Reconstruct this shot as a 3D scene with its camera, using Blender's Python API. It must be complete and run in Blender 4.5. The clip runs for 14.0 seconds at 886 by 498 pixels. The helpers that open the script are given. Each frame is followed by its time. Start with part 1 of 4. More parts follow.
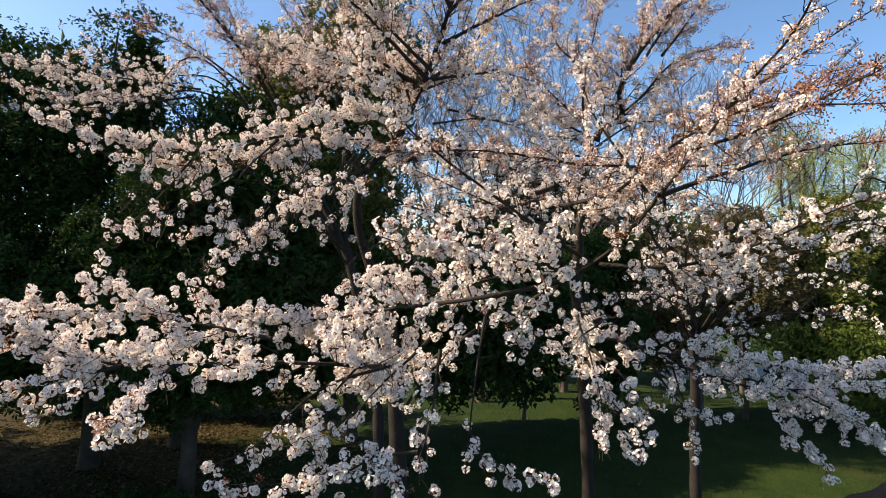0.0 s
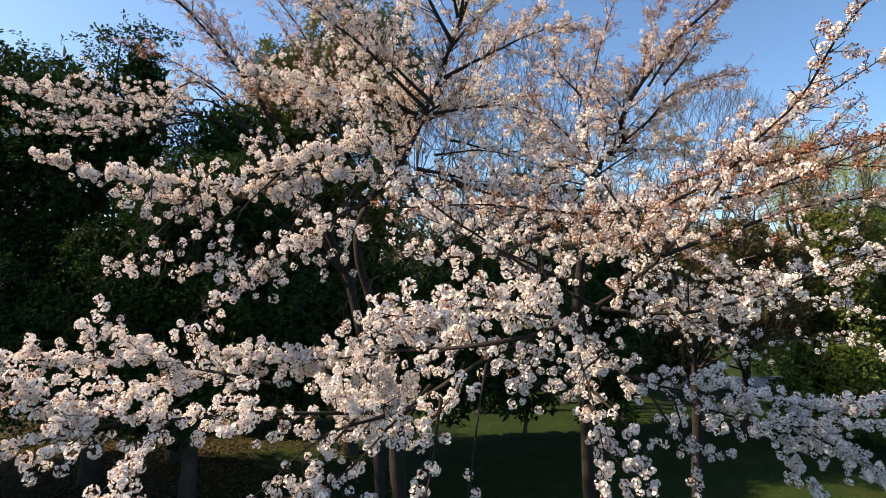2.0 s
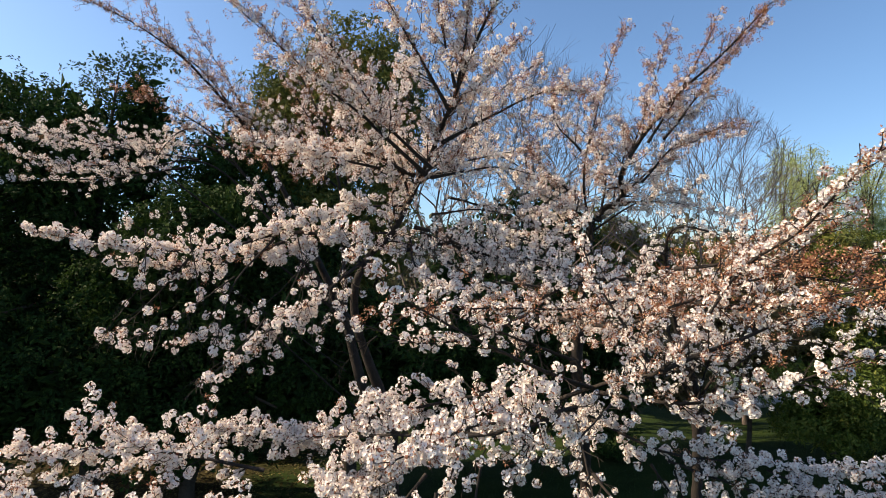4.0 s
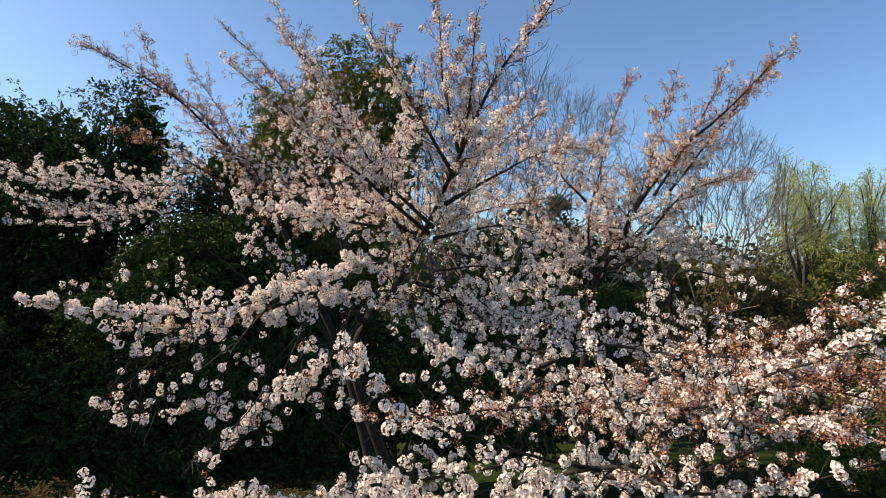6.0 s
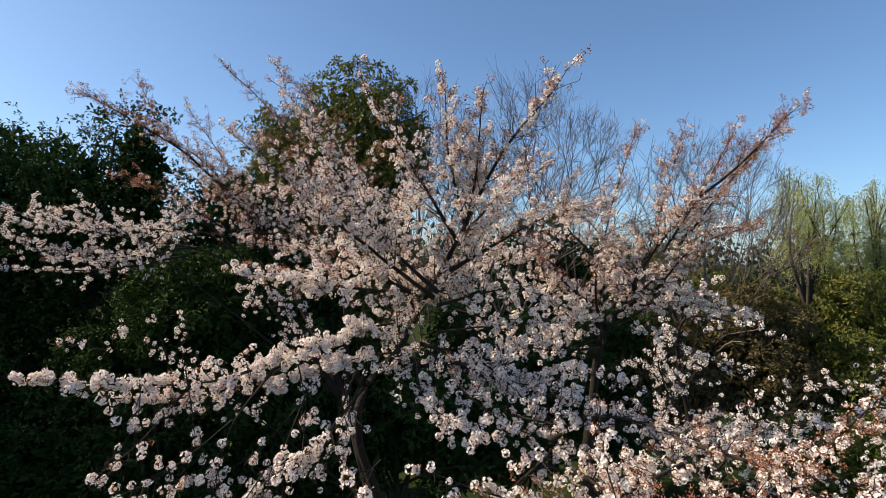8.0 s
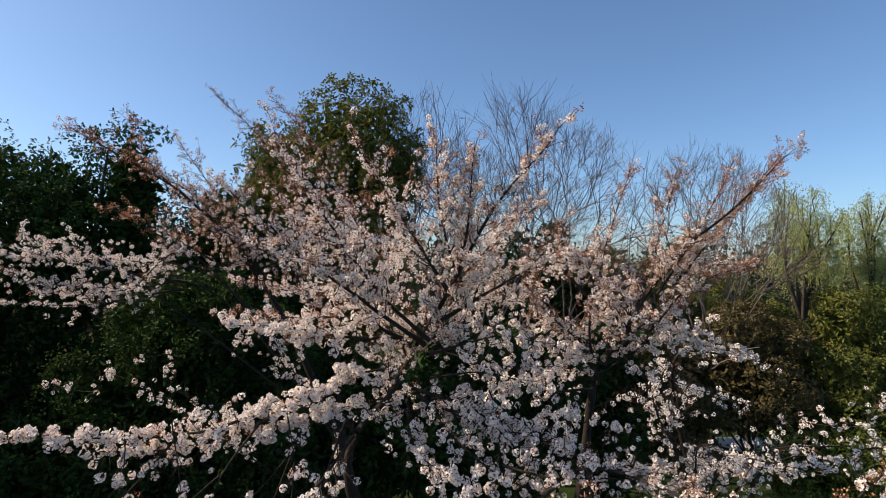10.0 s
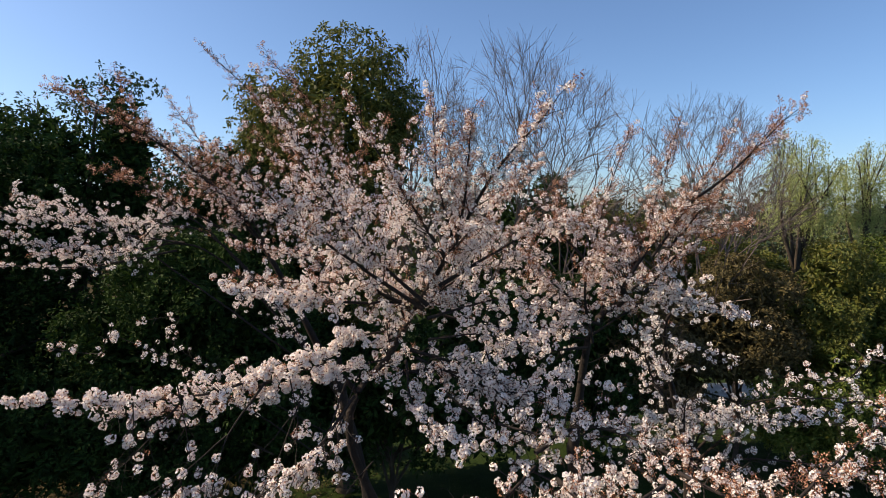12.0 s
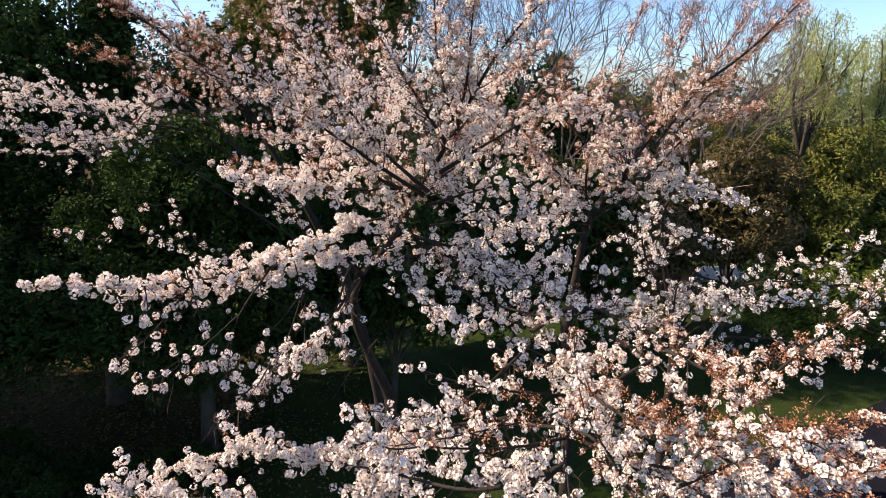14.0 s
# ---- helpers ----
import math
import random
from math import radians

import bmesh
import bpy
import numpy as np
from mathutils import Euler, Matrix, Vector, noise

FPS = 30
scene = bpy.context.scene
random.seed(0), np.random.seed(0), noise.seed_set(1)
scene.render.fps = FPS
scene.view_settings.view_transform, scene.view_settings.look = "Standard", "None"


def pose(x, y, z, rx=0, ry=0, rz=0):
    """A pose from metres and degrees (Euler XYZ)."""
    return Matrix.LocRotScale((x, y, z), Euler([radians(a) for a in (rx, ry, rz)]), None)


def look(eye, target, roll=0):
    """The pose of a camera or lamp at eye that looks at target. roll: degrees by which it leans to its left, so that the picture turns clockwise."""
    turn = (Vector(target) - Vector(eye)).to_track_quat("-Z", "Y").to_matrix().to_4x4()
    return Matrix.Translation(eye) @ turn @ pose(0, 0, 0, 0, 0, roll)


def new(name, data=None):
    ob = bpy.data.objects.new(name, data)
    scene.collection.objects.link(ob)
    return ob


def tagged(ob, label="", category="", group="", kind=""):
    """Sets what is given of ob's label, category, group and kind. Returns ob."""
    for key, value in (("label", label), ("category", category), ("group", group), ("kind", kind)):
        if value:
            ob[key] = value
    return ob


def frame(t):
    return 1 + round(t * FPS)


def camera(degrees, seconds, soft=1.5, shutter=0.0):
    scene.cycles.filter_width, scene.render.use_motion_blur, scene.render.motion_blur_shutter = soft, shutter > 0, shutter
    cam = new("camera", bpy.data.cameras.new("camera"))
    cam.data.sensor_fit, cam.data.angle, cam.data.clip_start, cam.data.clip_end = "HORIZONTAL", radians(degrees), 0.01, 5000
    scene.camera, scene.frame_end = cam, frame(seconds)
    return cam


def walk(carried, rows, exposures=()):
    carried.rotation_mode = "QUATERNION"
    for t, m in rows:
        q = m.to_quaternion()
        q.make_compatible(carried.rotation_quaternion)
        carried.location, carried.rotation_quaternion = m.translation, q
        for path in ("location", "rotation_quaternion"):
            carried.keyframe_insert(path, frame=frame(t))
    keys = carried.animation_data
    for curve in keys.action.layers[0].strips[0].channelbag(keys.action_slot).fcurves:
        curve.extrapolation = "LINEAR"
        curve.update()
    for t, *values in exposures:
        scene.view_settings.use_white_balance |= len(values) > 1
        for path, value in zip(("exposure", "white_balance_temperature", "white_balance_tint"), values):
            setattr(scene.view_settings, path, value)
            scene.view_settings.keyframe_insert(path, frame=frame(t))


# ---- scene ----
cam = camera(78.0, 14.0, soft=0.8)
PATH = [
    (0, -0.042, 0.489, 4.952, -0.17, 0.86, 0.10),
    (0.5, -0.042, 0.491, 5.007, -0.17, 0.89, 0.10),
    (1, -0.047, 0.505, 5.084, -0.11, 0.89, 0.10),
    (1.5, -0.050, 0.504, 5.178, -0.09, 0.97, 0.10),
    (2, -0.039, 0.511, 5.283, -0.03, 1.00, 0.00),
    (2.5, -0.019, 0.532, 5.410, 0.03, 1.03, 0.00),
    (3, -0.005, 0.543, 5.578, 0.09, 1.00, -0.00),
    (3.2, -0.002, 0.539, 5.658, 0.06, 0.97, -0.00),
    (5.3, -0.018, 0.621, 6.265, 0.03, 1.52, -0.20),
    (5.5, -0.019, 0.633, 6.332, 0.03, 1.49, -0.20),
    (6, -0.033, 0.646, 6.489, 0.03, 1.43, -0.20),
    (6.5, -0.049, 0.659, 6.641, -0.00, 1.40, -0.20),
    (7, -0.068, 0.692, 6.785, 0.03, 1.37, -0.20),
    (7.5, -0.090, 0.732, 6.951, 0.06, 1.32, -0.20),
    (8, -0.074, 0.756, 7.133, 0.11, 1.26, -0.20),
    (8.5, -0.069, 0.775, 7.281, 0.11, 1.29, -0.10),
    (9, -0.051, 0.799, 7.427, 0.09, 1.26, -0.10),
    (9.2, -0.027, 0.819, 7.454, 0.06, 1.52, -0.20),
    (11.5, -0.036, 0.800, 7.730, -0.60, -0.43, -0.10),
    (12, -0.038, 0.800, 7.733, -0.60, -3.99, -0.10),
    (12.5, -0.040, 0.800, 7.736, -0.60, -7.59, -0.10),
    (13, -0.041, 0.800, 7.739, -0.60, -10.40, -0.10),
    (13.5, -0.043, 0.800, 7.742, -0.60, -13.36, -0.10),
    (14, -0.045, 0.800, 7.745, -0.60, -15.95, -0.10),
]
EXPOSURES = [(0, 1.0, 7100, 4), (3, 0.88, 7100, 4), (6.5, 0.66, 7000, 4), (9, 0.50, 6900, 5), (11.5, 0.47, 6900, 8), (14, 1.08, 7100, 12)]
walk(cam, [(t, pose(x, y, z, 90 + pitch, roll, yaw)) for t, x, y, z, yaw, pitch, roll in PATH], EXPOSURES)

# ---- light ----
SUN = Vector((-0.78, 0.02, 0.61)).normalized()
world = bpy.data.worlds.new("sky")
scene.world = world
world.use_nodes = True
wn = world.node_tree
sky = wn.nodes.new("ShaderNodeTexSky")
sky.sky_type = "NISHITA"
sky.sun_disc = False
sky.sun_elevation = math.asin(SUN.z)
sky.sun_rotation = math.atan2(SUN.x, SUN.y)
sky.air_density, sky.dust_density, sky.ozone_density, sky.altitude = 1.0, 4.0, 6.5, 1500
wn.links.new(sky.outputs[0], wn.nodes["Background"].inputs[0])
wn.nodes["Background"].inputs[1].default_value = 0.13
sun = new("sun", bpy.data.lights.new("sun", "SUN"))
sun.data.energy, sun.data.angle, sun.data.color = 5.0, radians(0.6), (1.0, 0.82, 0.63)
sun.matrix_world = look(SUN * 50, (0, 0, 0))


# ---- materials ----
def material(name, stops, scale=3.0, rough=0.7, bump=0.0, bump_scale=20.0, through_light=0.0, through_colour=None, island=0.0, grain=0.0, spec=0.3):
    """A surface with colour from a ramp over two scales of noise (and from piece to piece), fine relief, and, for petals and leaves, light that passes through."""
    m = bpy.data.materials.new(name)
    m.use_nodes = True
    n, l = m.node_tree.nodes, m.node_tree.links
    bsdf = n["Principled BSDF"]
    bsdf.inputs["Roughness"].default_value = rough
    bsdf.inputs["Specular IOR Level"].default_value = spec
    co = n.new("ShaderNodeTexCoord")
    big = n.new("ShaderNodeTexNoise")
    big.inputs["Scale"].default_value, big.inputs["Detail"].default_value = scale, 4
    l.new(co.outputs["Object"], big.inputs["Vector"])
    value = big.outputs["Fac"]
    if grain:
        small = n.new("ShaderNodeTexNoise")
        small.inputs["Scale"].default_value, small.inputs["Detail"].default_value = scale * 14, 6
        l.new(co.outputs["Object"], small.inputs["Vector"])
        mix = n.new("ShaderNodeMix")
        mix.inputs["Factor"].default_value = grain
        l.new(value, mix.inputs[2]), l.new(small.outputs["Fac"], mix.inputs[3])
        value = mix.outputs[0]
    if island:
        geo = n.new("ShaderNodeNewGeometry")
        mix = n.new("ShaderNodeMix")
        mix.inputs["Factor"].default_value = island
        l.new(value, mix.inputs[2]), l.new(geo.outputs["Random Per Island"], mix.inputs[3])
        value = mix.outputs[0]
    ramp = n.new("ShaderNodeValToRGB")
    e = ramp.color_ramp.elements
    e[0].position, e[0].color = stops[0][0], (*stops[0][1], 1)
    e[1].position, e[1].color = stops[-1][0], (*stops[-1][1], 1)
    for p, c in stops[1:-1]:
        e.new(p).color = (*c, 1)
    l.new(value, ramp.inputs[0])
    l.new(ramp.outputs[0], bsdf.inputs["Base Color"])
    if bump:
        tex = n.new("ShaderNodeTexNoise")
        tex.inputs["Scale"].default_value, tex.inputs["Detail"].default_value = bump_scale, 6
        l.new(co.outputs["Object"], tex.inputs["Vector"])
        b = n.new("ShaderNodeBump")
        b.inputs["Strength"].default_value, b.inputs["Distance"].default_value = bump, 0.02
        l.new(tex.outputs["Fac"], b.inputs["Height"])
        l.new(b.outputs[0], bsdf.inputs["Normal"])
    if through_light:
        t = n.new("ShaderNodeBsdfTranslucent")
        if through_colour:
            tint = n.new("ShaderNodeMix")
            tint.data_type, tint.blend_type = "RGBA", "MULTIPLY"
            tint.inputs["Factor"].default_value = 1.0
            l.new(ramp.outputs[0], tint.inputs[6])
            tint.inputs[7].default_value = (*through_colour, 1)
            l.new(tint.outputs[2], t.inputs[0])
        else:
            l.new(ramp.outputs[0], t.inputs[0])
        s = n.new("ShaderNodeMixShader")
        s.inputs[0].default_value = through_light
        l.new(bsdf.outputs[0], s.inputs[1]), l.new(t.outputs[0], s.inputs[2])
        l.new(s.outputs[0], n["Material Output"].inputs[0])
    return m


petal = material("cherry_petal", [(0.2, (0.86, 0.74, 0.69)), (0.5, (0.92, 0.865, 0.82)), (0.8, (0.94, 0.92, 0.88))], 1.2, 0.6, through_light=0.28, through_colour=(1.0, 0.95, 0.92), island=0.6, spec=0.15)
calyx = material("cherry_calyx", [(0.2, (0.20, 0.06, 0.04)), (0.8, (0.36, 0.14, 0.07))], 3, 0.6, through_light=0.25, island=0.6)
copper = material("copper_young_leaf", [(0.2, (0.15, 0.05, 0.032)), (0.5, (0.40, 0.17, 0.09)), (0.8, (0.58, 0.35, 0.22))], 2, 0.55, through_light=0.3, island=0.75)
bark = material("cherry_bark", [(0.3, (0.013, 0.010, 0.008)), (0.55, (0.025, 0.019, 0.016)), (0.75, (0.048, 0.037, 0.032))], 6, 0.85, bump=0.7, bump_scale=45, grain=0.5)
dark_bark = material("dark_bark", [(0.3, (0.03, 0.024, 0.018)), (0.7, (0.09, 0.07, 0.05))], 5, 0.9, bump=0.8, bump_scale=30, grain=0.5)
grey_bark = material("grey_bark", [(0.3, (0.085, 0.065, 0.055)), (0.7, (0.18, 0.14, 0.12))], 5, 0.9, bump=0.5, bump_scale=30, grain=0.4)
evergreen = material("evergreen_leaf", [(0.2, (0.012, 0.026, 0.007)), (0.5, (0.024, 0.052, 0.012)), (0.8, (0.055, 0.095, 0.022))], 0.8, 0.65, through_light=0.15, island=0.5, spec=0.1)
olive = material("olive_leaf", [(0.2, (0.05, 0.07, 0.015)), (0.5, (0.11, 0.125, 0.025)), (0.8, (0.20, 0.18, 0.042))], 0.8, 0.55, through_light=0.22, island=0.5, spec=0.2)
shrub_leaf = material("shrub_leaf", [(0.2, (0.038, 0.066, 0.010)), (0.5, (0.082, 0.118, 0.018)), (0.8, (0.17, 0.185, 0.038))], 0.7, 0.55, through_light=0.22, island=0.5, spec=0.2)
dry_leaf = material("dry_leaf", [(0.2, (0.05, 0.042, 0.016)), (0.8, (0.145, 0.115, 0.045))], 0.8, 0.7, through_light=0.25, island=0.6)
willow_leaf = material("willow_leaf", [(0.2, (0.28, 0.34, 0.11)), (0.8, (0.46, 0.49, 0.20))], 0.6, 0.5, through_light=0.45, island=0.5)
far_leaf = material("far_leaf", [(0.2, (0.05, 0.055, 0.03)), (0.8, (0.12, 0.115, 0.065))], 0.3, 0.8, through_light=0.2, island=0.5)
blade = material("grass_blade", [(0.2, (0.016, 0.036, 0.006)), (0.6, (0.034, 0.064, 0.011)), (0.85, (0.08, 0.088, 0.024))], 0.6, 0.6, through_light=0.3, island=0.5)
litter = material("fallen_leaf", [(0.2, (0.035, 0.026, 0.010)), (0.5, (0.085, 0.068, 0.022)), (0.8, (0.17, 0.14, 0.05))], 0.9, 0.8, through_light=0.15, island=0.7)


def ground_material():
    m = material("grass_ground", [(0.25, (0.010, 0.018, 0.004)), (0.5, (0.019, 0.034, 0.007)), (0.75, (0.04, 0.05, 0.012))], 1.3, 0.95, bump=0.6, bump_scale=25, grain=0.5, spec=0.1)
    n, l = m.node_tree.nodes, m.node_tree.links
    bsdf = n["Principled BSDF"]
    green = bsdf.inputs["Base Color"].links[0].from_socket
    co = n.new("ShaderNodeTexCoord")
    soil = n.new("ShaderNodeTexNoise")
    soil.inputs["Scale"].default_value, soil.inputs["Detail"].default_value = 9, 8
    l.new(co.outputs["Object"], soil.inputs["Vector"])
    earth = n.new("ShaderNodeValToRGB")
    earth.color_ramp.elements[0].position, earth.color_ramp.elements[0].color = 0.3, (0.022, 0.016, 0.008, 1)
    earth.color_ramp.elements[1].position, earth.color_ramp.elements[1].color = 0.7, (0.06, 0.046, 0.018, 1)
    l.new(soil.outputs["Fac"], earth.inputs[0])
    # worn, leaf-strewn earth on the side of the evergreens, patchy elsewhere
    split = n.new("ShaderNodeSeparateXYZ")
    l.new(co.outputs["Object"], split.inputs[0])
    patch = n.new("ShaderNodeTexNoise")
    patch.inputs["Scale"].default_value, patch.inputs["Detail"].default_value = 0.35, 5
    l.new(co.outputs["Object"], patch.inputs["Vector"])
    side = n.new("ShaderNodeMapRange")
    side.inputs["From Min"].default_value, side.inputs["From Max"].default_value = -3.0, -7.0
    side.inputs["To Min"].default_value, side.inputs["To Max"].default_value = -0.12, 0.35
    l.new(split.outputs[0], side.inputs["Value"])
    add = n.new("ShaderNodeMath")
    l.new(side.outputs[0], add.inputs[0]), l.new(patch.outputs["Fac"], add.inputs[1])
    cut = n.new("ShaderNodeMapRange")
    cut.inputs["From Min"].default_value, cut.inputs["From Max"].default_value = 0.52, 0.66
    l.new(add.outputs[0], cut.inputs["Value"])
    mix = n.new("ShaderNodeMix")
    mix.data_type = "RGBA"
    l.new(cut.outputs[0], mix.inputs["Factor"]), l.new(green, mix.inputs[6]), l.new(earth.outputs[0], mix.inputs[7])
    l.new(mix.outputs[2], bsdf.inputs["Base Color"])
    return m


lawn = ground_material()


# ---- mesh tools ----
class Mesher:
    """Collects four-sided faces and makes one mesh of them."""

    def __init__(self):
        self.v, self.q, self.m, self.count = [], [], [], 0

    def add(self, verts, quads, mat=0):
        self.v.append(np.asarray(verts, np.float32).reshape(-1, 3))
        quads = np.asarray(quads, np.int32).reshape(-1, 4)
        self.q.append(quads + self.count)
        self.m.append(np.full(len(quads), mat, np.int32) if np.isscalar(mat) else np.asarray(mat, np.int32))
        self.count += len(self.v[-1])

    def mesh(self, name, mats, smooth=False):
        me = bpy.data.meshes.new(name)
        v, q, mi = np.concatenate(self.v), np.concatenate(self.q), np.concatenate(self.m)
        me.vertices.add(len(v)), me.loops.add(len(q) * 4), me.polygons.add(len(q))
        me.vertices.foreach_set("co", v.ravel())
        me.loops.foreach_set("vertex_index", q.ravel())
        me.polygons.foreach_set("loop_start", np.arange(0, len(q) * 4, 4, dtype=np.int32))
        me.polygons.foreach_set("material_index", mi)
        me.polygons.foreach_set("use_smooth", np.full(len(q), smooth, bool))
        me.update(calc_edges=True)
        for mat in mats:
            me.materials.append(mat)
        return me


def part(name, me, parent, label="", kind=""):
    ob = new(name, me)
    ob.parent = parent
    return tagged(ob, label=label, kind=kind)


def unit(v):
    v = np.asarray(v, float)
    return v / np.maximum(np.linalg.norm(v, axis=-1, keepdims=True), 1e-9)


def curve_through(pts, step=0.1):
    """A smooth line through the points."""
    p = np.asarray(pts, float)
    if len(p) == 2:
        p = np.array([p[0], (p[0] + p[1]) / 2, p[1]])
    p = np.vstack([2 * p[0] - p[1], p, 2 * p[-1] - p[-2]])
    out = []
    for a, b, c, d in zip(p[:-3], p[1:-2], p[2:-1], p[3:]):
        n = max(2, int(np.linalg.norm(c - b) / step))
        for t in np.arange(n) / n:
            out.append(0.5 * (2 * b + (c - a) * t + (2 * a - 5 * b + 4 * c - d) * t * t + (3 * b - a - 3 * c + d) * t ** 3))
    out.append(p[-2])
    return np.array(out)


def tube(me, path, radii, sides=6, mat=0):
    """A tapering tube along a line."""
    path, radii = np.asarray(path, float), np.asarray(radii, float)
    tan = unit(np.gradient(path, axis=0))
    side = unit(np.cross(tan, np.where(np.abs(tan[:, 2:3]) > 0.9, [[1.0, 0, 0]], [[0, 0, 1.0]])))
    up = np.cross(side, tan)
    a = np.arange(sides) * 2 * np.pi / sides
    ring = path[:, None] + radii[:, None, None] * (np.cos(a)[None, :, None] * side[:, None] + np.sin(a)[None, :, None] * up[:, None])
    n = len(path)
    i, j = np.meshgrid(np.arange(n - 1), np.arange(sides), indexing="ij")
    k = (j + 1) % sides
    me.add(ring, np.stack([i * sides + j, i * sides + k, (i + 1) * sides + k, (i + 1) * sides + j], -1), mat)


def turns(rng, n):
    """n random rotations."""
    q = unit(rng.normal(size=(n, 4)))
    w, x, y, z = q.T
    return np.stack([1 - 2 * (y * y + z * z), 2 * (x * y - z * w), 2 * (x * z + y * w), 2 * (x * y + z * w), 1 - 2 * (x * x + z * z), 2 * (y * z - x * w),
                     2 * (x * z - y * w), 2 * (y * z + x * w), 1 - 2 * (x * x + y * y)], -1).reshape(n, 3, 3)


def upright(rng, axes):
    """Rotations that bring z onto the given axes, with any turn about them."""
    z = unit(axes)
    x = unit(np.cross(z, rng.normal(size=z.shape)))
    return np.stack([x, np.cross(z, x), z], -1)


def scatter(me, template, places, rot, size):
    """Copies of a template (verts, quads, mats), joined into one mesh."""
    tv, tq, tm = template
    v = np.einsum("nij,kj->nki", rot, tv) * np.asarray(size)[:, None, None] + np.asarray(places)[:, None]
    q = tq[None] + (np.arange(len(v)) * len(tv))[:, None, None]
    me.add(v, q, np.tile(tm, len(v)))


# ---- blossom ----
def flower(rng, fine):
    """One five-petalled flower that faces +z, 33 mm across, with its calyx and stalk."""
    v, q, m = [], [], []
    cup = rng.uniform(0.25, 1.0)
    petals = 5 if fine != "coarse" else 4
    for i in range(petals):
        a = i * 2 * np.pi / petals + rng.uniform(-0.12, 0.12)
        u, s = np.array([np.cos(a), np.sin(a), 0]), np.array([-np.sin(a), np.cos(a), 0])
        r, w = 0.0155 * rng.uniform(0.9, 1.1), 0.0078
        z = np.array([0, 0, 1.0])
        b = len(v)
        lift = cup * r
        if fine is True:
            v += [u * 0.002, u * r * 0.6 - s * w + z * lift * 0.5, u * r - s * w * 0.55 + z * lift, u * r * 0.9 + z * lift * 0.8, u * r + s * w * 0.55 + z * lift, u * r * 0.6 + s * w + z * lift * 0.5]
            q += [(b, b + 1, b + 2, b + 3), (b, b + 3, b + 4, b + 5)]
            m += [0, 0]
        else:
            v += [u * 0.001, u * r * 0.65 - s * w * 1.15 + z * lift * 0.5, u * r + z * lift, u * r * 0.65 + s * w * 1.15 + z * lift * 0.5]
            q += [(b, b + 1, b + 2, b + 3)]
            m += [0]
    if fine is not True:
        return np.array(v) * [1.12, 1.12, 1], np.array(q), np.array(m)
    b = len(v)
    v += [np.array([0.003, 0, 0.001]), np.array([-0.002, 0.003, 0.001]), np.array([0, 0, -0.009]), np.array([-0.002, -0.003, 0.001])]
    q += [(b, b + 1, b + 2, b + 3)]
    m += [1]
    return np.array(v), np.array(q), np.array(m)


def cluster(rng, fine, flowers):
    """A ball of flowers on short stalks, about 100 mm across, with a few copper buds."""
    V, Q, M, c = [], [], [], 0
    for i in range(flowers):
        k = i + rng.uniform(-0.3, 0.3)
        z = 1 - 1.75 * (k + 0.5) / flowers
        a = 2.4 * k
        n = unit([math.sqrt(max(0, 1 - z * z)) * math.cos(a), math.sqrt(max(0, 1 - z * z)) * math.sin(a), z])
        fv, fq, fm = flower(rng, fine)
        R = upright(rng, unit(n[None] + rng.normal(size=(1, 3)) * 0.25))[0]
        V.append(fv @ R.T + n * rng.uniform(0.027, 0.041))
        Q.append(fq + c)
        M.append(fm)
        c += len(fv)
    for i in range(5 if fine == "coarse" else 9):
        n = unit(rng.normal(size=3))
        s = unit(np.cross(n, rng.normal(size=3)))
        o = n * rng.uniform(0.012, 0.034)
        V.append(np.array([o, o + n * 0.011 + s * 0.006, o + n * 0.024, o + n * 0.011 - s * 0.006]))
        Q.append(np.array([[0, 1, 2, 3]]) + c)
        M.append(np.array([1]))
        c += 4
    return np.concatenate(V), np.concatenate(Q), np.concatenate(M)


def sprig(rng):
    """A spent cluster: copper-red calyces, buds and unfolding leaves, 80 mm across."""
    V, Q, c = [], [], 0
    for i in range(26):
        n = unit(rng.normal(size=3) + [0, 0, 0.2])
        s = unit(np.cross(n, rng.normal(size=3)))
        o = n * rng.uniform(0.006, 0.030)
        ln, w = rng.uniform(0.010, 0.018), rng.uniform(0.0035, 0.0055)
        V.append(np.array([o, o + n * ln * 0.6 + s * w, o + n * ln, o + n * ln * 0.6 - s * w]))
        Q.append(np.array([[0, 1, 2, 3]]) + c)
        c += 4
    return np.concatenate(V), np.concatenate(Q), np.zeros(26, int)


maker = np.random.RandomState(5)
FINE = [cluster(maker, True, n) for n in (13, 15, 16, 14, 17, 15)]
PLAIN = [cluster(maker, False, n) for n in (10, 13, 15, 16, 14, 12, 15, 17)]
COARSE = [cluster(maker, "coarse", n) for n in (9, 11, 12, 10, 12, 13)]
SPRIGS = [sprig(maker) for i in range(6)]


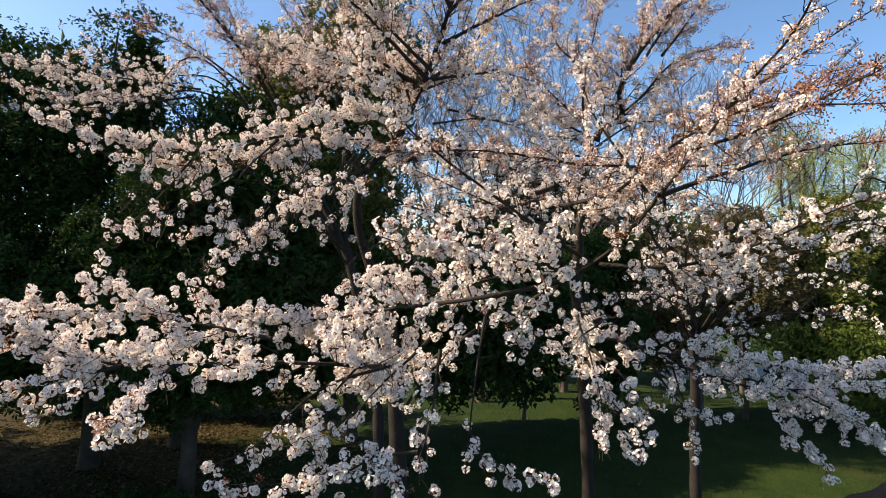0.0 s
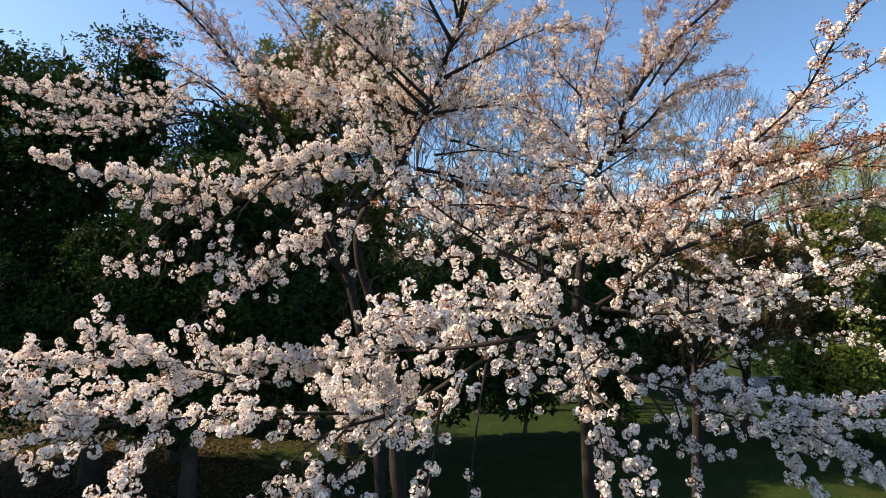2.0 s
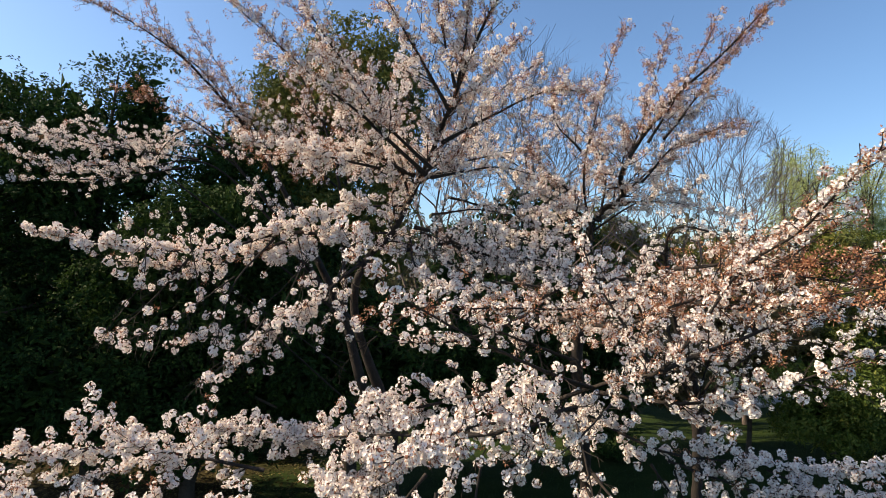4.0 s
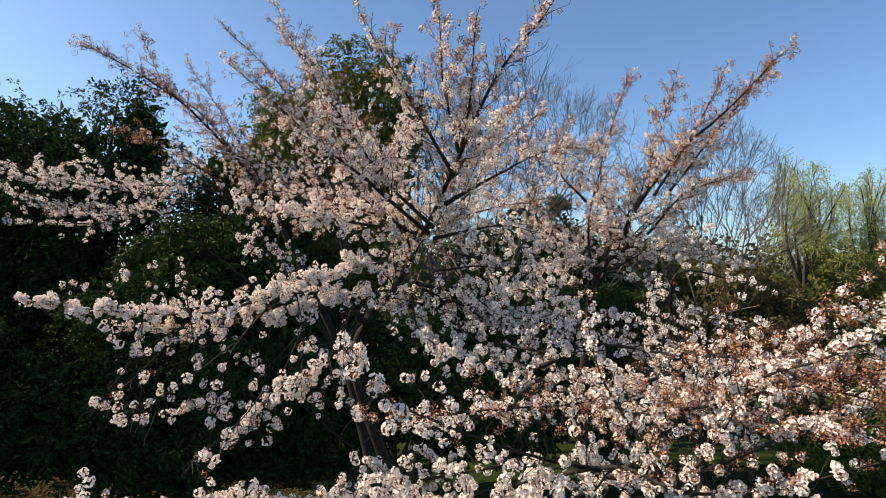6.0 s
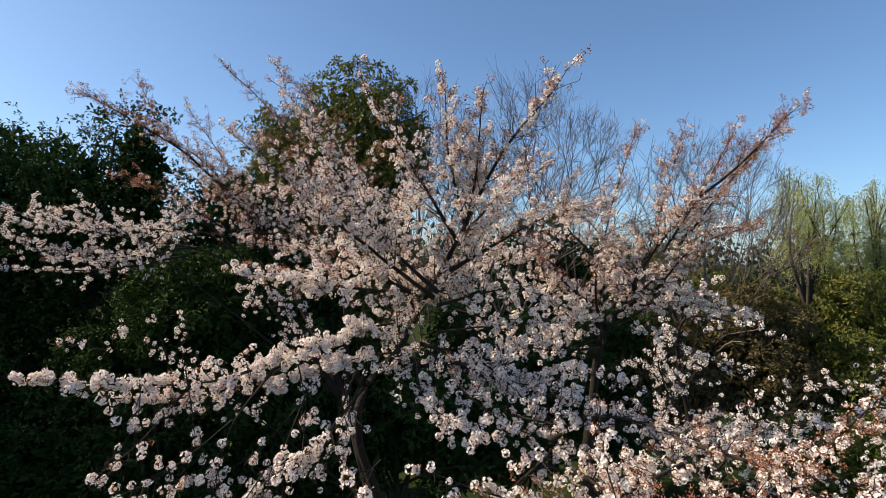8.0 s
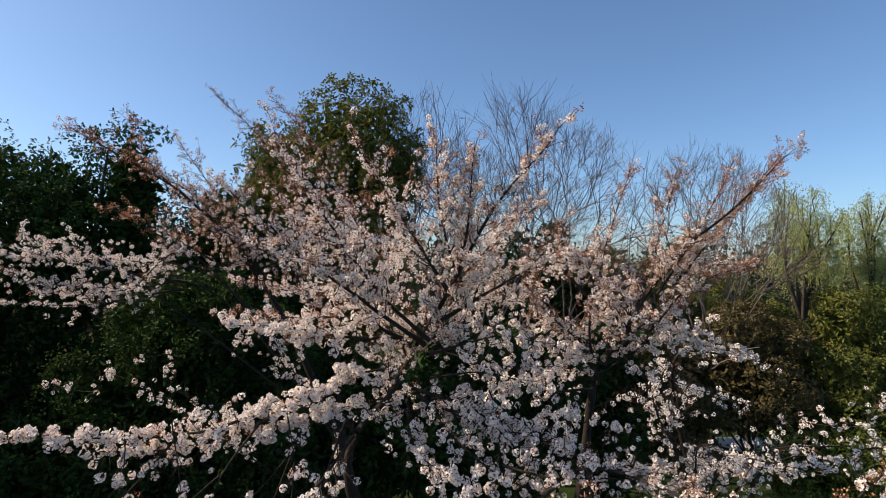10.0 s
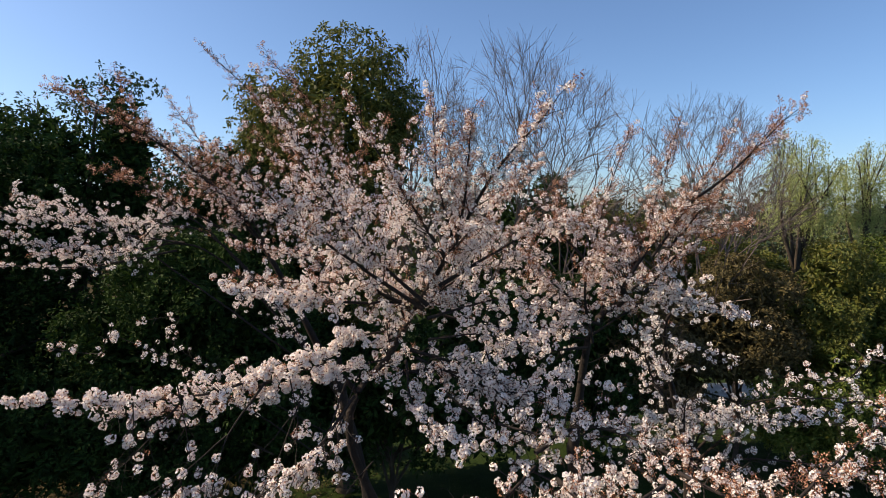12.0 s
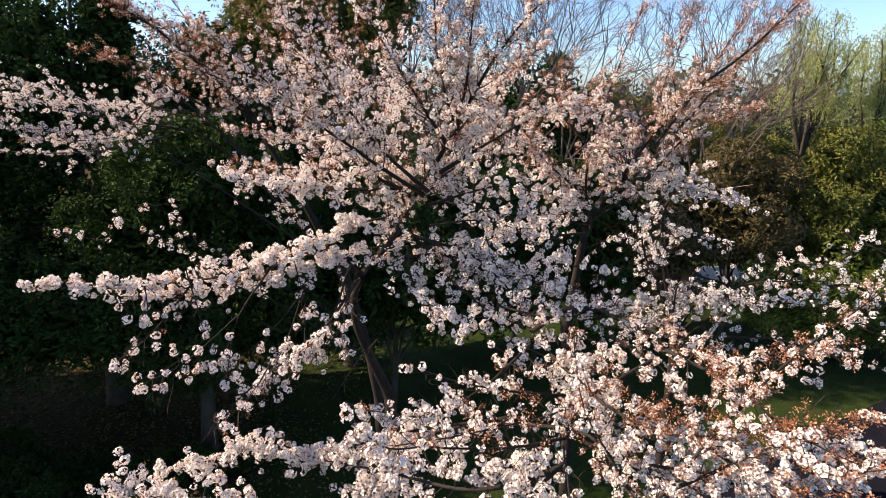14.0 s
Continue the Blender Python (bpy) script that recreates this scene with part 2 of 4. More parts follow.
class Cherry:
    """A cherry tree in bloom: its trunk, its limbs one by one, its twigs, blossom and young leaves."""

    def __init__(self, base, label, seed, bank=PLAIN, scale=1.0):
        self.scale = scale
        self.base = np.array(base, float)
        self.rng = np.random.RandomState(seed)
        self.root = tagged(new("cherry_tree"), label, "cherry tree", "blossoming cherry trees")
        self.root.location = base
        self.twigs, self.sites, self.axes, self.reds, self.red_axes, self.balls, self.ball = Mesher(), [], [], [], [], [], 1.0
        self.bank = bank
        self.wood, self.boughs = [], []

    def site(self, p, d, red):
        if self.rng.rand() < red:
            self.reds.append(p), self.red_axes.append(d)
        if red < 0.8 and self.rng.rand() > red * 0.5 and self.rng.rand() < (0.96 if self.ball < 0.9 else 0.86):
            self.sites.append(p), self.axes.append(d), self.balls.append(self.ball)

    def limb(self, name, pts, r0, r1, bloom=0.0, spread=0.7, dens=1.0, red=0.08, droop=0.0, ball=1.0, sides=8):
        """A limb along a line of points, from radius r0 to r1. From the fraction bloom on it bears side shoots and blossom."""
        rng, self.ball = self.rng, ball
        path = curve_through(pts)
        n = len(path)
        s = np.linspace(0, 1, n)
        path = path + np.cumsum(rng.normal(size=(n, 3)), 0) * 0.004 * np.sin(np.pi * s)[:, None]
        if name == "branch":
            r0, r1 = r0 * 0.62, r1 * 0.7
        spread *= 0.85
        rad = (r0 + (r1 - r0) * s ** (0.55 if name == "branch" else 1.0)) * (1 + 0.06 * np.sin(s * 31 + r0 * 500))
        me = Mesher()
        tube(me, path - self.base, rad, sides)
        self.wood.append(np.column_stack([path, rad])[rad > 0.010])
        self.hang(name, me, path)
        seg = np.linalg.norm(np.diff(path, axis=0), axis=1)
        dist = np.concatenate([[0], np.cumsum(seg)])
        total = dist[-1]
        tan = unit(np.gradient(path, axis=0))
        at = max(bloom * total, 0.05)
        while at < total:
            i = min(int(np.searchsorted(dist, at)), n - 1)
            f = (at - bloom * total) / max(total * (1 - bloom), 0.1)
            out = rng.normal(size=3)
            out = unit(out - tan[i] * out.dot(tan[i]))
            d = unit(tan[i] * rng.uniform(0.3, 0.9) * (1 + f * (red > 0.12)) + out * 0.9 + [0, 0, 0.12 - droop])
            slim = 1 - 0.6 * f ** 1.2
            full = dens * (1 - (0.5 if red > 0.12 else 0.0) * f)
            self.shoot(path[i], d, spread * rng.uniform(0.3, 1.0) * slim, max(rad[i] * 0.4, 0.0035), full, red * (0.5 + 1.3 * f), droop, 1)
            if rad[i] < 0.012:
                for k in range(2):
                    if rng.rand() < (0.6 if droop < 0.85 else 0.2) * min(full, 1.6):
                        d2 = unit(rng.normal(size=3) + [0, 0, 0.3])
                        self.site(path[i] + d2 * (rad[i] + 0.025), d2, red * (0.5 + 1.3 * f))
            at += rng.uniform(0.033, 0.07)
        self.shoot(path[-1], tan[-1], spread * 0.4, max(r1 * 0.8, 0.003), dens, red, droop, 1)

    def hang(self, name, me, path):
        """Boughs belong to the tree; a branch that springs from a bough belongs to that bough."""
        near = [(np.linalg.norm(line - path[0], axis=1).min(), ob) for ob, line in self.boughs]
        gap, bough = min(near, key=lambda g: g[0]) if near else (9, None)
        if name == "branch" and gap < 0.45 and np.linalg.norm(path - path[0], axis=1).max() < 2.2:
            part("branch", me.mesh("branch", [bark], True), bough)
            return
        name = "bough" if name == "branch" else name
        ob = part(name, me.mesh(name, [bark], True), self.root)
        if name == "bough":
            self.boughs.append((ob, path))

    def shoot(self, p, d, length, r, dens, red, droop, depth):
        rng = self.rng
        n = max(3, int(length / 0.07))
        pts = [p]
        for i in range(n):
            d = unit(d + rng.normal(size=3) * 0.13 + np.array([0, 0, 0.035 - droop * 0.12]))
            pts.append(pts[-1] + d * length / n)
        pts = np.array(pts)
        tube(self.twigs, pts - self.base, np.linspace(min(r, 0.012), 0.0018, n + 1), 3)
        step = length / n
        for i in range(1, n + 1):
            for k in range(int(0.6 * dens * step / 0.07 + rng.rand())):
                o = unit(rng.normal(size=3) + [0, 0, 0.25 - droop * 0.5])
                self.site(pts[i] + o * rng.uniform(0.02, 0.05), o, red * (0.5 + i / n))
            if depth < 2 and rng.rand() < 0.7:
                o = unit(d + rng.normal(size=3) * 0.8)
                self.shoot(pts[i], o, length * rng.uniform(0.2, 0.45), r * 0.6, dens, red, droop, depth + 1)

    def finish(self, single=0):
        """Joins twigs, blossom and leaves; the foremost clusters stay pieces of their own."""
        rng = self.rng
        part("twigwork", self.twigs.mesh("twigwork", [bark]), self.root, kind="stuff")
        places, axes, balls = np.array(self.sites), np.array(self.axes), np.array(self.balls)
        # no blossom sits on the older wood
        wood = np.concatenate(self.wood)
        free = np.ones(len(places), bool)
        for a in range(0, len(places), 1000):
            d = np.linalg.norm(places[a:a + 1000, None] - wood[None, :, :3], axis=-1) - wood[None, :, 3]
            free[a:a + 1000] = d.min(1) > 0.055 * balls[a:a + 1000]
        places, axes, balls = places[free] - self.base, axes[free], balls[free]
        order = np.argsort(places[:, 1]) if single else np.arange(len(places))
        places, axes, balls = places[order], axes[order], balls[order]
        rot = upright(rng, axes + rng.normal(size=axes.shape) * 0.3)
        size = rng.uniform(0.55, 1.02, len(places)) * self.scale * balls
        bank = self.bank
        pick = rng.randint(0, len(bank), len(places))
        if single:
            shapes = []
            for tv, tq, tm in FINE:
                one = Mesher()
                one.add(tv, tq, tm)
                shapes.append(one.mesh("flower_head", [petal, calyx]))
            for i in range(min(single, len(places))):
                ob = part("flower_head", shapes[i % len(shapes)], self.root)
                ob.matrix_basis = Matrix.Translation(places[i]) @ Matrix(rot[i].tolist()).to_4x4() @ Matrix.Scale(float(size[i]), 4)
        me = Mesher()
        for k, t in enumerate(bank):
            for small, shape in ((False, t), (True, COARSE[k % len(COARSE)])):
                sel = np.flatnonzero((pick == k) & (np.arange(len(places)) >= single) & ((balls < 0.77) == small))
                if len(sel):
                    scatter(me, shape, places[sel], rot[sel], size[sel])
        part("blossom", me.mesh("blossom", [petal, calyx]), self.root, "pale pink-white cherry blossom in full bloom", "stuff")
        if self.reds:
            me = Mesher()
            places, axes = np.array(self.reds) - self.base, np.array(self.red_axes)
            pick = rng.randint(0, len(SPRIGS), len(places))
            rot, size = upright(rng, axes), rng.uniform(0.8, 1.3, len(places))
            for k, t in enumerate(SPRIGS):
                sel = np.flatnonzero(pick == k)
                if len(sel):
                    scatter(me, t, places[sel], rot[sel], size[sel])
            part("young_leaves", me.mesh("young_leaves", [copper]), self.root, "coppery young leaves and buds", "stuff")


# ---- ground ----
def ground_sheet():
    me = Mesher()
    g = np.unique(np.concatenate([np.linspace(-1500, -60, 10), np.linspace(-60, -24, 7), np.linspace(-24, 24, 49), np.linspace(24, 60, 7), np.linspace(60, 1500, 10)]))
    n = len(g)
    x, y = np.meshgrid(g, g + 14, indexing="ij")
    z = 0.06 * np.sin(x * 0.7 + 1) * np.sin(y * 0.55) + 0.03 * np.sin(x * 1.9 + y * 1.3)
    z = np.where(np.hypot(x, y - 14) < 40, z, 0)
    i, j = np.meshgrid(np.arange(n - 1), np.arange(n - 1), indexing="ij")
    me.add(np.stack([x, y, z], -1), np.stack([i * n + j, (i + 1) * n + j, (i + 1) * n + j + 1, i * n + j + 1], -1))
    tagged(new("ground", me.mesh("ground", [lawn], True)), "rough mossy grass with bare leaf-strewn earth", "ground", kind="structure")


ground_sheet()


def strip_on_ground(name, a, b, width, mat, label, lift=0.07, uneven=0.04):
    """A path laid on the ground from a to b, with a low broken edge."""
    rng = np.random.RandomState(17)
    a, b = np.array(a, float), np.array(b, float)
    d = unit(b - a)
    nrm = np.array([-d[1], d[0]])
    n = 60
    t = np.linspace(0, 1, n)
    edge = rng.normal(size=(n, 2)) * uneven
    rows = []
    for off, z in ((-0.5, -0.1), (-0.5, lift), (0.0, lift + 0.03), (0.5, lift), (0.5, -0.1)):
        side = off * width + edge[:, 0 if off < 0 else 1] * (off != 0)
        rows.append(np.column_stack([a + (b - a) * t[:, None] + nrm * side[:, None], np.full(n, z)]))
    me = Mesher()
    i, j = np.meshgrid(np.arange(4), np.arange(n - 1), indexing="ij")
    me.add(np.stack(rows), np.stack([i * n + j, i * n + j + 1, (i + 1) * n + j + 1, (i + 1) * n + j], -1))
    tagged(new(name, me.mesh(name, [mat])), label, "path", kind="structure")


# far darker and bluer than bare asphalt: the trees' shade is put into its colour
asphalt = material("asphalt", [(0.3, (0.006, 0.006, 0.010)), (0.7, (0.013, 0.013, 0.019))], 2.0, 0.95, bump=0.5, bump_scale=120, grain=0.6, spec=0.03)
gravel = material("pale_path", [(0.3, (0.24, 0.23, 0.21)), (0.7, (0.38, 0.37, 0.34))], 2.0, 0.9, bump=0.4, bump_scale=80, grain=0.5)
strip_on_ground("path", (3.0, 7.8), (18.0, 15.0), 2.4, asphalt, "asphalt footpath, coloured near-black to look shaded", 0.10)
strip_on_ground("path", (9.0, 23.5), (46.0, 25.5), 1.8, gravel, "pale gravel path across the lawn", 0.10)


def leaf_template(length, width, fold=0.25):
    return np.array([[0, 0, 0], [length * 0.5, width * 0.5, width * fold], [length, 0, -length * 0.12], [length * 0.5, -width * 0.5, width * fold]]), np.array([[0, 1, 2, 3]]), np.array([0])


def tuft(rng, length, width, leaves):
    """A spray of leaves that spread and droop from one shoot."""
    V, Q = [], []
    for i in range(leaves):
        a = rng.uniform(0, 2 * np.pi)
        rise = rng.uniform(-0.5, 1.0)
        u = unit([np.cos(a), np.sin(a), rise])
        side = unit(np.cross(u, [0, 0, 1.0])) * width * 0.5
        ln = length * rng.uniform(0.7, 1.2)
        o = u * length * rng.uniform(0.2, 0.9) + [0, 0, rng.uniform(-0.3, 0.3) * length]
        V.append(np.array([o, o + u * ln * 0.5 + side + [0, 0, width * 0.15], o + u * ln - [0, 0, ln * 0.3], o + u * ln * 0.5 - side + [0, 0, width * 0.15]]))
        Q.append(np.array([[0, 1, 2, 3]]) + 4 * i)
    return np.concatenate(V), np.concatenate(Q), np.zeros(leaves, int)


def leafy_crown(rng, blobs, count, leaf, base, mats, spread=1.0, lumps=40, lump=0.5):
    """Leaves in rounded clumps over lumpy masses (centre, radii), dense within, with gaps between the clumps."""
    me = Mesher()
    tufts = [tuft(rng, leaf[0], leaf[1], 12) for t in range(5)]
    core = leaf_template(*leaf)
    weights = np.array([r[0] * r[2] + r[0] * r[1] for c, r in blobs], float)
    weights /= weights.sum()
    for (c, r), w in zip(blobs, weights):
        c, r = np.array(c, float), np.array(r, float)
        k = max(6, int(lumps * w * len(blobs) * 0.6))
        d = unit(rng.normal(size=(k, 3)) + [0, -0.35, 0.25])
        sz = rng.uniform(0.55, 1.3, k)
        centres = c + d * np.maximum(r - lump * 0.55 * sz[:, None], r * 0.4) * rng.uniform(0.78, 1.04, (k, 1))
        n = int(count * w / 12)
        which = rng.choice(k, n, p=sz ** 2 / (sz ** 2).sum())
        bulge = unit(rng.normal(size=(n, 3)) + d[which] * 0.7)
        off = bulge * rng.uniform(0.35, 1.08, (n, 1)) ** 0.45 * lump * sz[which][:, None] * [1.05, 1.05, 0.85]
        outward = unit(bulge + [0, 0, 0.25] + rng.normal(size=(n, 3)) * 0.35)
        kind = rng.randint(0, len(tufts), n)
        rot, size = upright(rng, outward), rng.uniform(0.7, 1.3, n) * spread
        for t in range(len(tufts)):
            sel = kind == t
            if sel.any():
                scatter(me, tufts[t], (centres[which] + off)[sel] - base, rot[sel], size[sel])
        n = int(480 * r[0] * r[2]) + 40
        pos = c + unit(rng.normal(size=(n, 3))) * rng.uniform(0.0, 1, (n, 1)) ** 0.4 * np.maximum(r - lump * 0.95, r * 0.45)
        scatter(me, core, pos - base, turns(rng, n), rng.uniform(0.20, 0.34, n) / leaf[0] * min(1.0, r.min()))
    return me.mesh("crown", mats)


def evergreen_tree(base, height, blobs, count, label, mat, seed, trunk=0.2, leaf=(0.11, 0.05), lumps=50, lump=0.5, name="evergreen_tree", category="evergreen tree"):
    rng = np.random.RandomState(seed)
    base = np.array(base, float)
    root = tagged(new(name), label, category, "evergreens behind the cherries")
    root.location = base
    me = Mesher()
    p = curve_through([(0, 0, -0.1), (0.1, 0.05, height * 0.3), (-0.05, 0.1, height * 0.75)], 0.2)
    s = np.linspace(0, 1, len(p))
    tube(me, p, trunk * (1 - 0.7 * s) * (1 + 0.35 * np.exp(-s * 40)), 10)
    part("trunk", me.mesh("trunk", [dark_bark], True), root)
    for c, r in blobs:
        for k in range(3):
            me = Mesher()
            start = p[int(len(p) * rng.uniform(0.3, 0.8))]
            end = np.array(c) - base + rng.normal(size=3) * np.array(r) * 0.4
            q = curve_through([start, (start + end) / 2 + [0, 0, 0.2], end], 0.25)
            tube(me, q, np.linspace(trunk * 0.4, 0.02, len(q)), 6)
            part("limb", me.mesh("limb", [dark_bark], True), root)
    part("crown", leafy_crown(rng, blobs, count, leaf, base, [mat], 1.0, lumps, lump), root, kind="stuff")
    return root


# ---- cherry trees: trunk and limbs, each along its line ----
main_cherry = Cherry((-0.45, 6.90, 0), "broad old cherry tree in full pale pink bloom, low spreading boughs", 11)
main_cherry.limb("trunk", [(-0.45, 6.90, -0.05), (-0.50, 6.80, 2.40), (-0.62, 6.70, 4.20)], 0.10, 0.08, bloom=9, sides=12)
main_cherry.limb("branch", [(-0.62, 6.70, 4.20), (-0.95, 6.45, 5.30), (-0.85, 6.38, 5.90), (-0.55, 6.45, 6.23), (-0.24, 6.30, 6.80), (0.08, 5.60, 7.38), (0.39, 5.10, 8.00), (0.75, 4.90, 8.43)], 0.12, 0.010, bloom=0.35, spread=0.8, ball=0.76, dens=2.19, red=0.35)
main_cherry.limb("branch", [(-0.88, 6.40, 5.85), (-1.10, 6.25, 6.12), (-1.55, 6.00, 6.17), (-2.10, 5.90, 6.03), (-2.55, 5.80, 5.98), (-2.92, 5.62, 6.02), (-3.30, 5.45, 6.08), (-3.46, 5.25, 6.15)], 0.045, 0.006, bloom=0.1, spread=0.36, dens=1.8)
main_cherry.limb("branch", [(-1.60, 6.05, 6.10), (-2.05, 6.05, 5.92), (-2.55, 5.85, 5.86), (-3.02, 5.65, 5.90)], 0.03, 0.006, spread=0.45, dens=1.1)
main_cherry.limb("branch", [(-0.87, 6.20, 5.87), (-1.16, 5.50, 5.57), (-1.70, 5.35, 5.17), (-2.06, 5.20, 4.87)], 0.035, 0.005, spread=0.48, dens=0.28, droop=0.8)
main_cherry.limb("branch", [(-2.45, 5.80, 5.92), (-2.86, 5.80, 5.44), (-3.28, 5.80, 5.13)], 0.02, 0.004, spread=0.48, dens=0.23, droop=0.8)
main_cherry.limb("branch", [(-1.66, 5.90, 6.12), (-1.88, 5.60, 5.72), (-2.02, 5.40, 5.12)], 0.025, 0.004, bloom=0.55, spread=0.48, dens=0.28, droop=0.9)
main_cherry.limb("branch", [(-0.94, 6.20, 6.03), (-1.14, 5.60, 5.54), (-1.65, 5.40, 5.23)], 0.025, 0.004, bloom=0.4, spread=0.48, dens=0.28, droop=0.9)
main_cherry.limb("branch", [(-0.31, 6.30, 6.82), (-0.92, 5.90, 6.86), (-1.39, 5.70, 6.98), (-1.84, 5.60, 7.01)], 0.04, 0.006, bloom=0.1, spread=0.36, dens=1.4)
main_cherry.limb("branch", [(-0.56, 6.60, 6.84), (-1.32, 6.80, 7.19), (-2.25, 6.95, 7.34)], 0.035, 0.006, bloom=0.1, spread=0.42, dens=2.62, ball=0.76, red=0.35)
main_cherry.limb("branch", [(-0.18, 6.10, 6.78), (-0.80, 5.65, 7.28), (-1.20, 5.60, 7.58), (-1.84, 5.50, 8.17)], 0.045, 0.005, bloom=0.2, spread=0.7, red=0.35, ball=0.76, dens=2.19)
main_cherry.limb("branch", [(-0.13, 6.00, 6.83), (-0.56, 5.90, 7.26), (-0.98, 5.80, 7.84), (-1.58, 5.90, 8.76)], 0.04, 0.005, bloom=0.2, spread=0.7, red=0.35, ball=0.76, dens=2.19)
main_cherry.limb("branch", [(0.06, 5.60, 7.28), (-0.27, 5.40, 7.80), (-0.69, 5.20, 8.48)], 0.04, 0.005, bloom=0.1, spread=0.65, red=0.35, ball=0.76, dens=2.19)
main_cherry.limb("branch", [(0.10, 5.40, 7.45), (-0.03, 5.20, 7.99), (-0.07, 5.10, 8.49)], 0.03, 0.005, spread=0.55, red=0.45, ball=0.76, dens=2.19)
main_cherry.limb("branch", [(0.12, 5.40, 7.45), (0.19, 5.20, 7.89), (0.22, 5.00, 8.41)], 0.03, 0.005, spread=0.5, red=0.45, ball=0.76, dens=2.19)
main_cherry.limb("branch", [(-0.02, 5.80, 7.04), (0.47, 5.90, 7.32), (1.03, 6.00, 7.61), (1.39, 6.10, 7.63)], 0.04, 0.005, bloom=0.1, spread=0.7, ball=0.76, dens=2.19, red=0.35)
main_cherry.limb("branch", [(0.03, 5.70, 7.29), (0.40, 5.70, 7.71), (0.73, 5.80, 8.06)], 0.035, 0.005, spread=0.65, ball=0.76, dens=2.19, red=0.35)
main_cherry.limb("branch", [(-0.13, 5.90, 6.72), (0.49, 6.10, 6.84), (0.96, 6.20, 6.79)], 0.035, 0.005, spread=0.65, dens=0.6)
main_cherry.limb("branch", [(-0.30, 6.20, 6.78), (-0.86, 6.10, 7.00), (-1.59, 6.30, 7.01), (-2.09, 6.40, 7.05)], 0.04, 0.005, spread=0.7, ball=0.76, dens=2.19, red=0.35)
main_cherry.limb("branch", [(-0.46, 6.50, 6.01), (0.05, 6.40, 6.08), (0.52, 6.40, 5.84), (1.19, 6.20, 5.76)], 0.04, 0.006, spread=0.65, dens=0.6)
main_cherry.limb("branch", [(-0.32, 6.50, 6.27), (0.32, 6.30, 6.09), (0.67, 6.00, 5.84), (0.90, 5.80, 5.70)], 0.04, 0.006, spread=0.6, droop=0.3, dens=0.6)
main_cherry.limb("branch", [(-0.37, 6.50, 6.15), (-0.24, 6.00, 5.79), (0.22, 5.60, 5.62)], 0.03, 0.005, spread=0.5, droop=0.5)
main_cherry.limb("branch", [(0.04, 6.60, 6.61), (0.63, 6.60, 6.49), (1.21, 6.50, 6.50)], 0.03, 0.005, spread=0.6, dens=0.6)
main_cherry.limb("branch", [(-2.70, 5.50, 6.20), (-2.72, 5.50, 5.76), (-3.02, 5.50, 5.30)], 0.012, 0.003, spread=0.48, dens=0.26, droop=0.9)
main_cherry.limb("branch", [(-2.35, 5.60, 6.17), (-2.23, 5.50, 5.53), (-2.53, 5.40, 5.30)], 0.012, 0.003, spread=0.48, dens=0.26, droop=0.9)
main_cherry.limb("branch", [(-1.44, 5.90, 6.18), (-1.31, 5.70, 5.79), (-1.31, 5.60, 5.48)], 0.012, 0.003, spread=0.48, dens=0.39, droop=0.9)
main_cherry.limb("branch", [(-1.06, 6.20, 6.03), (-0.99, 6.00, 5.54), (-1.26, 5.80, 5.26)], 0.012, 0.003, spread=0.48, dens=0.39, droop=0.9)
main_cherry.limb("branch", [(-1.89, 5.50, 5.76), (-2.31, 5.30, 5.40), (-2.69, 5.20, 5.23)], 0.012, 0.003, bloom=0.4, spread=0.48, dens=0.30, droop=0.9)
main_cherry.limb("branch", [(-1.55, 5.30, 5.40), (-1.71, 5.10, 5.18), (-1.95, 4.90, 4.97)], 0.012, 0.003, spread=0.48, dens=0.30, droop=0.9)
main_cherry.limb("branch", [(-0.13, 6.40, 6.34), (0.23, 6.20, 5.90), (-0.01, 6.00, 5.60)], 0.015, 0.003, spread=0.4, dens=0.42, droop=0.8)
main_cherry.limb("branch", [(0.46, 6.30, 6.30), (0.68, 6.00, 5.79), (0.98, 5.70, 5.43)], 0.015, 0.003, spread=0.4, dens=0.42, droop=0.8)
main_cherry.limb("branch", [(-0.25, 6.40, 6.21), (0.40, 6.20, 5.96), (0.96, 6.00, 5.91), (1.38, 5.80, 5.74)], 0.025, 0.004, spread=0.5, dens=0.54, droop=0.3)
main_cherry.limb("branch", [(-0.01, 6.30, 5.93), (0.56, 5.90, 5.58), (1.18, 5.60, 5.47)], 0.025, 0.004, spread=0.5, dens=0.54, droop=0.3)
main_cherry.limb("branch", [(-0.13, 6.40, 6.40), (0.47, 6.40, 6.46), (1.07, 6.40, 6.27)], 0.025, 0.004, spread=0.5, dens=0.54)
main_cherry.limb("branch", [(-0.71, 6.40, 5.10), (-0.91, 6.10, 4.98), (-1.08, 5.90, 4.76)], 0.016, 0.003, spread=0.45, dens=0.03)
main_cherry.limb("branch", [(-0.80, 6.20, 5.06), (-0.95, 6.00, 5.13), (-1.10, 5.90, 5.34)], 0.012, 0.003, spread=0.4, dens=0.04)
main_cherry.limb("branch", [(-0.24, 6.30, 6.80), (0.23, 6.60, 7.26), (0.59, 6.80, 7.83), (1.08, 7.00, 8.24)], 0.035, 0.005, spread=0.6, dens=1.9, red=0.33, ball=0.76)
main_cherry.limb("branch", [(-0.24, 6.30, 6.83), (-0.48, 6.70, 7.37), (-0.86, 7.00, 7.83), (-1.12, 7.20, 8.19)], 0.035, 0.005, spread=0.6, dens=1.9, red=0.33, ball=0.76)
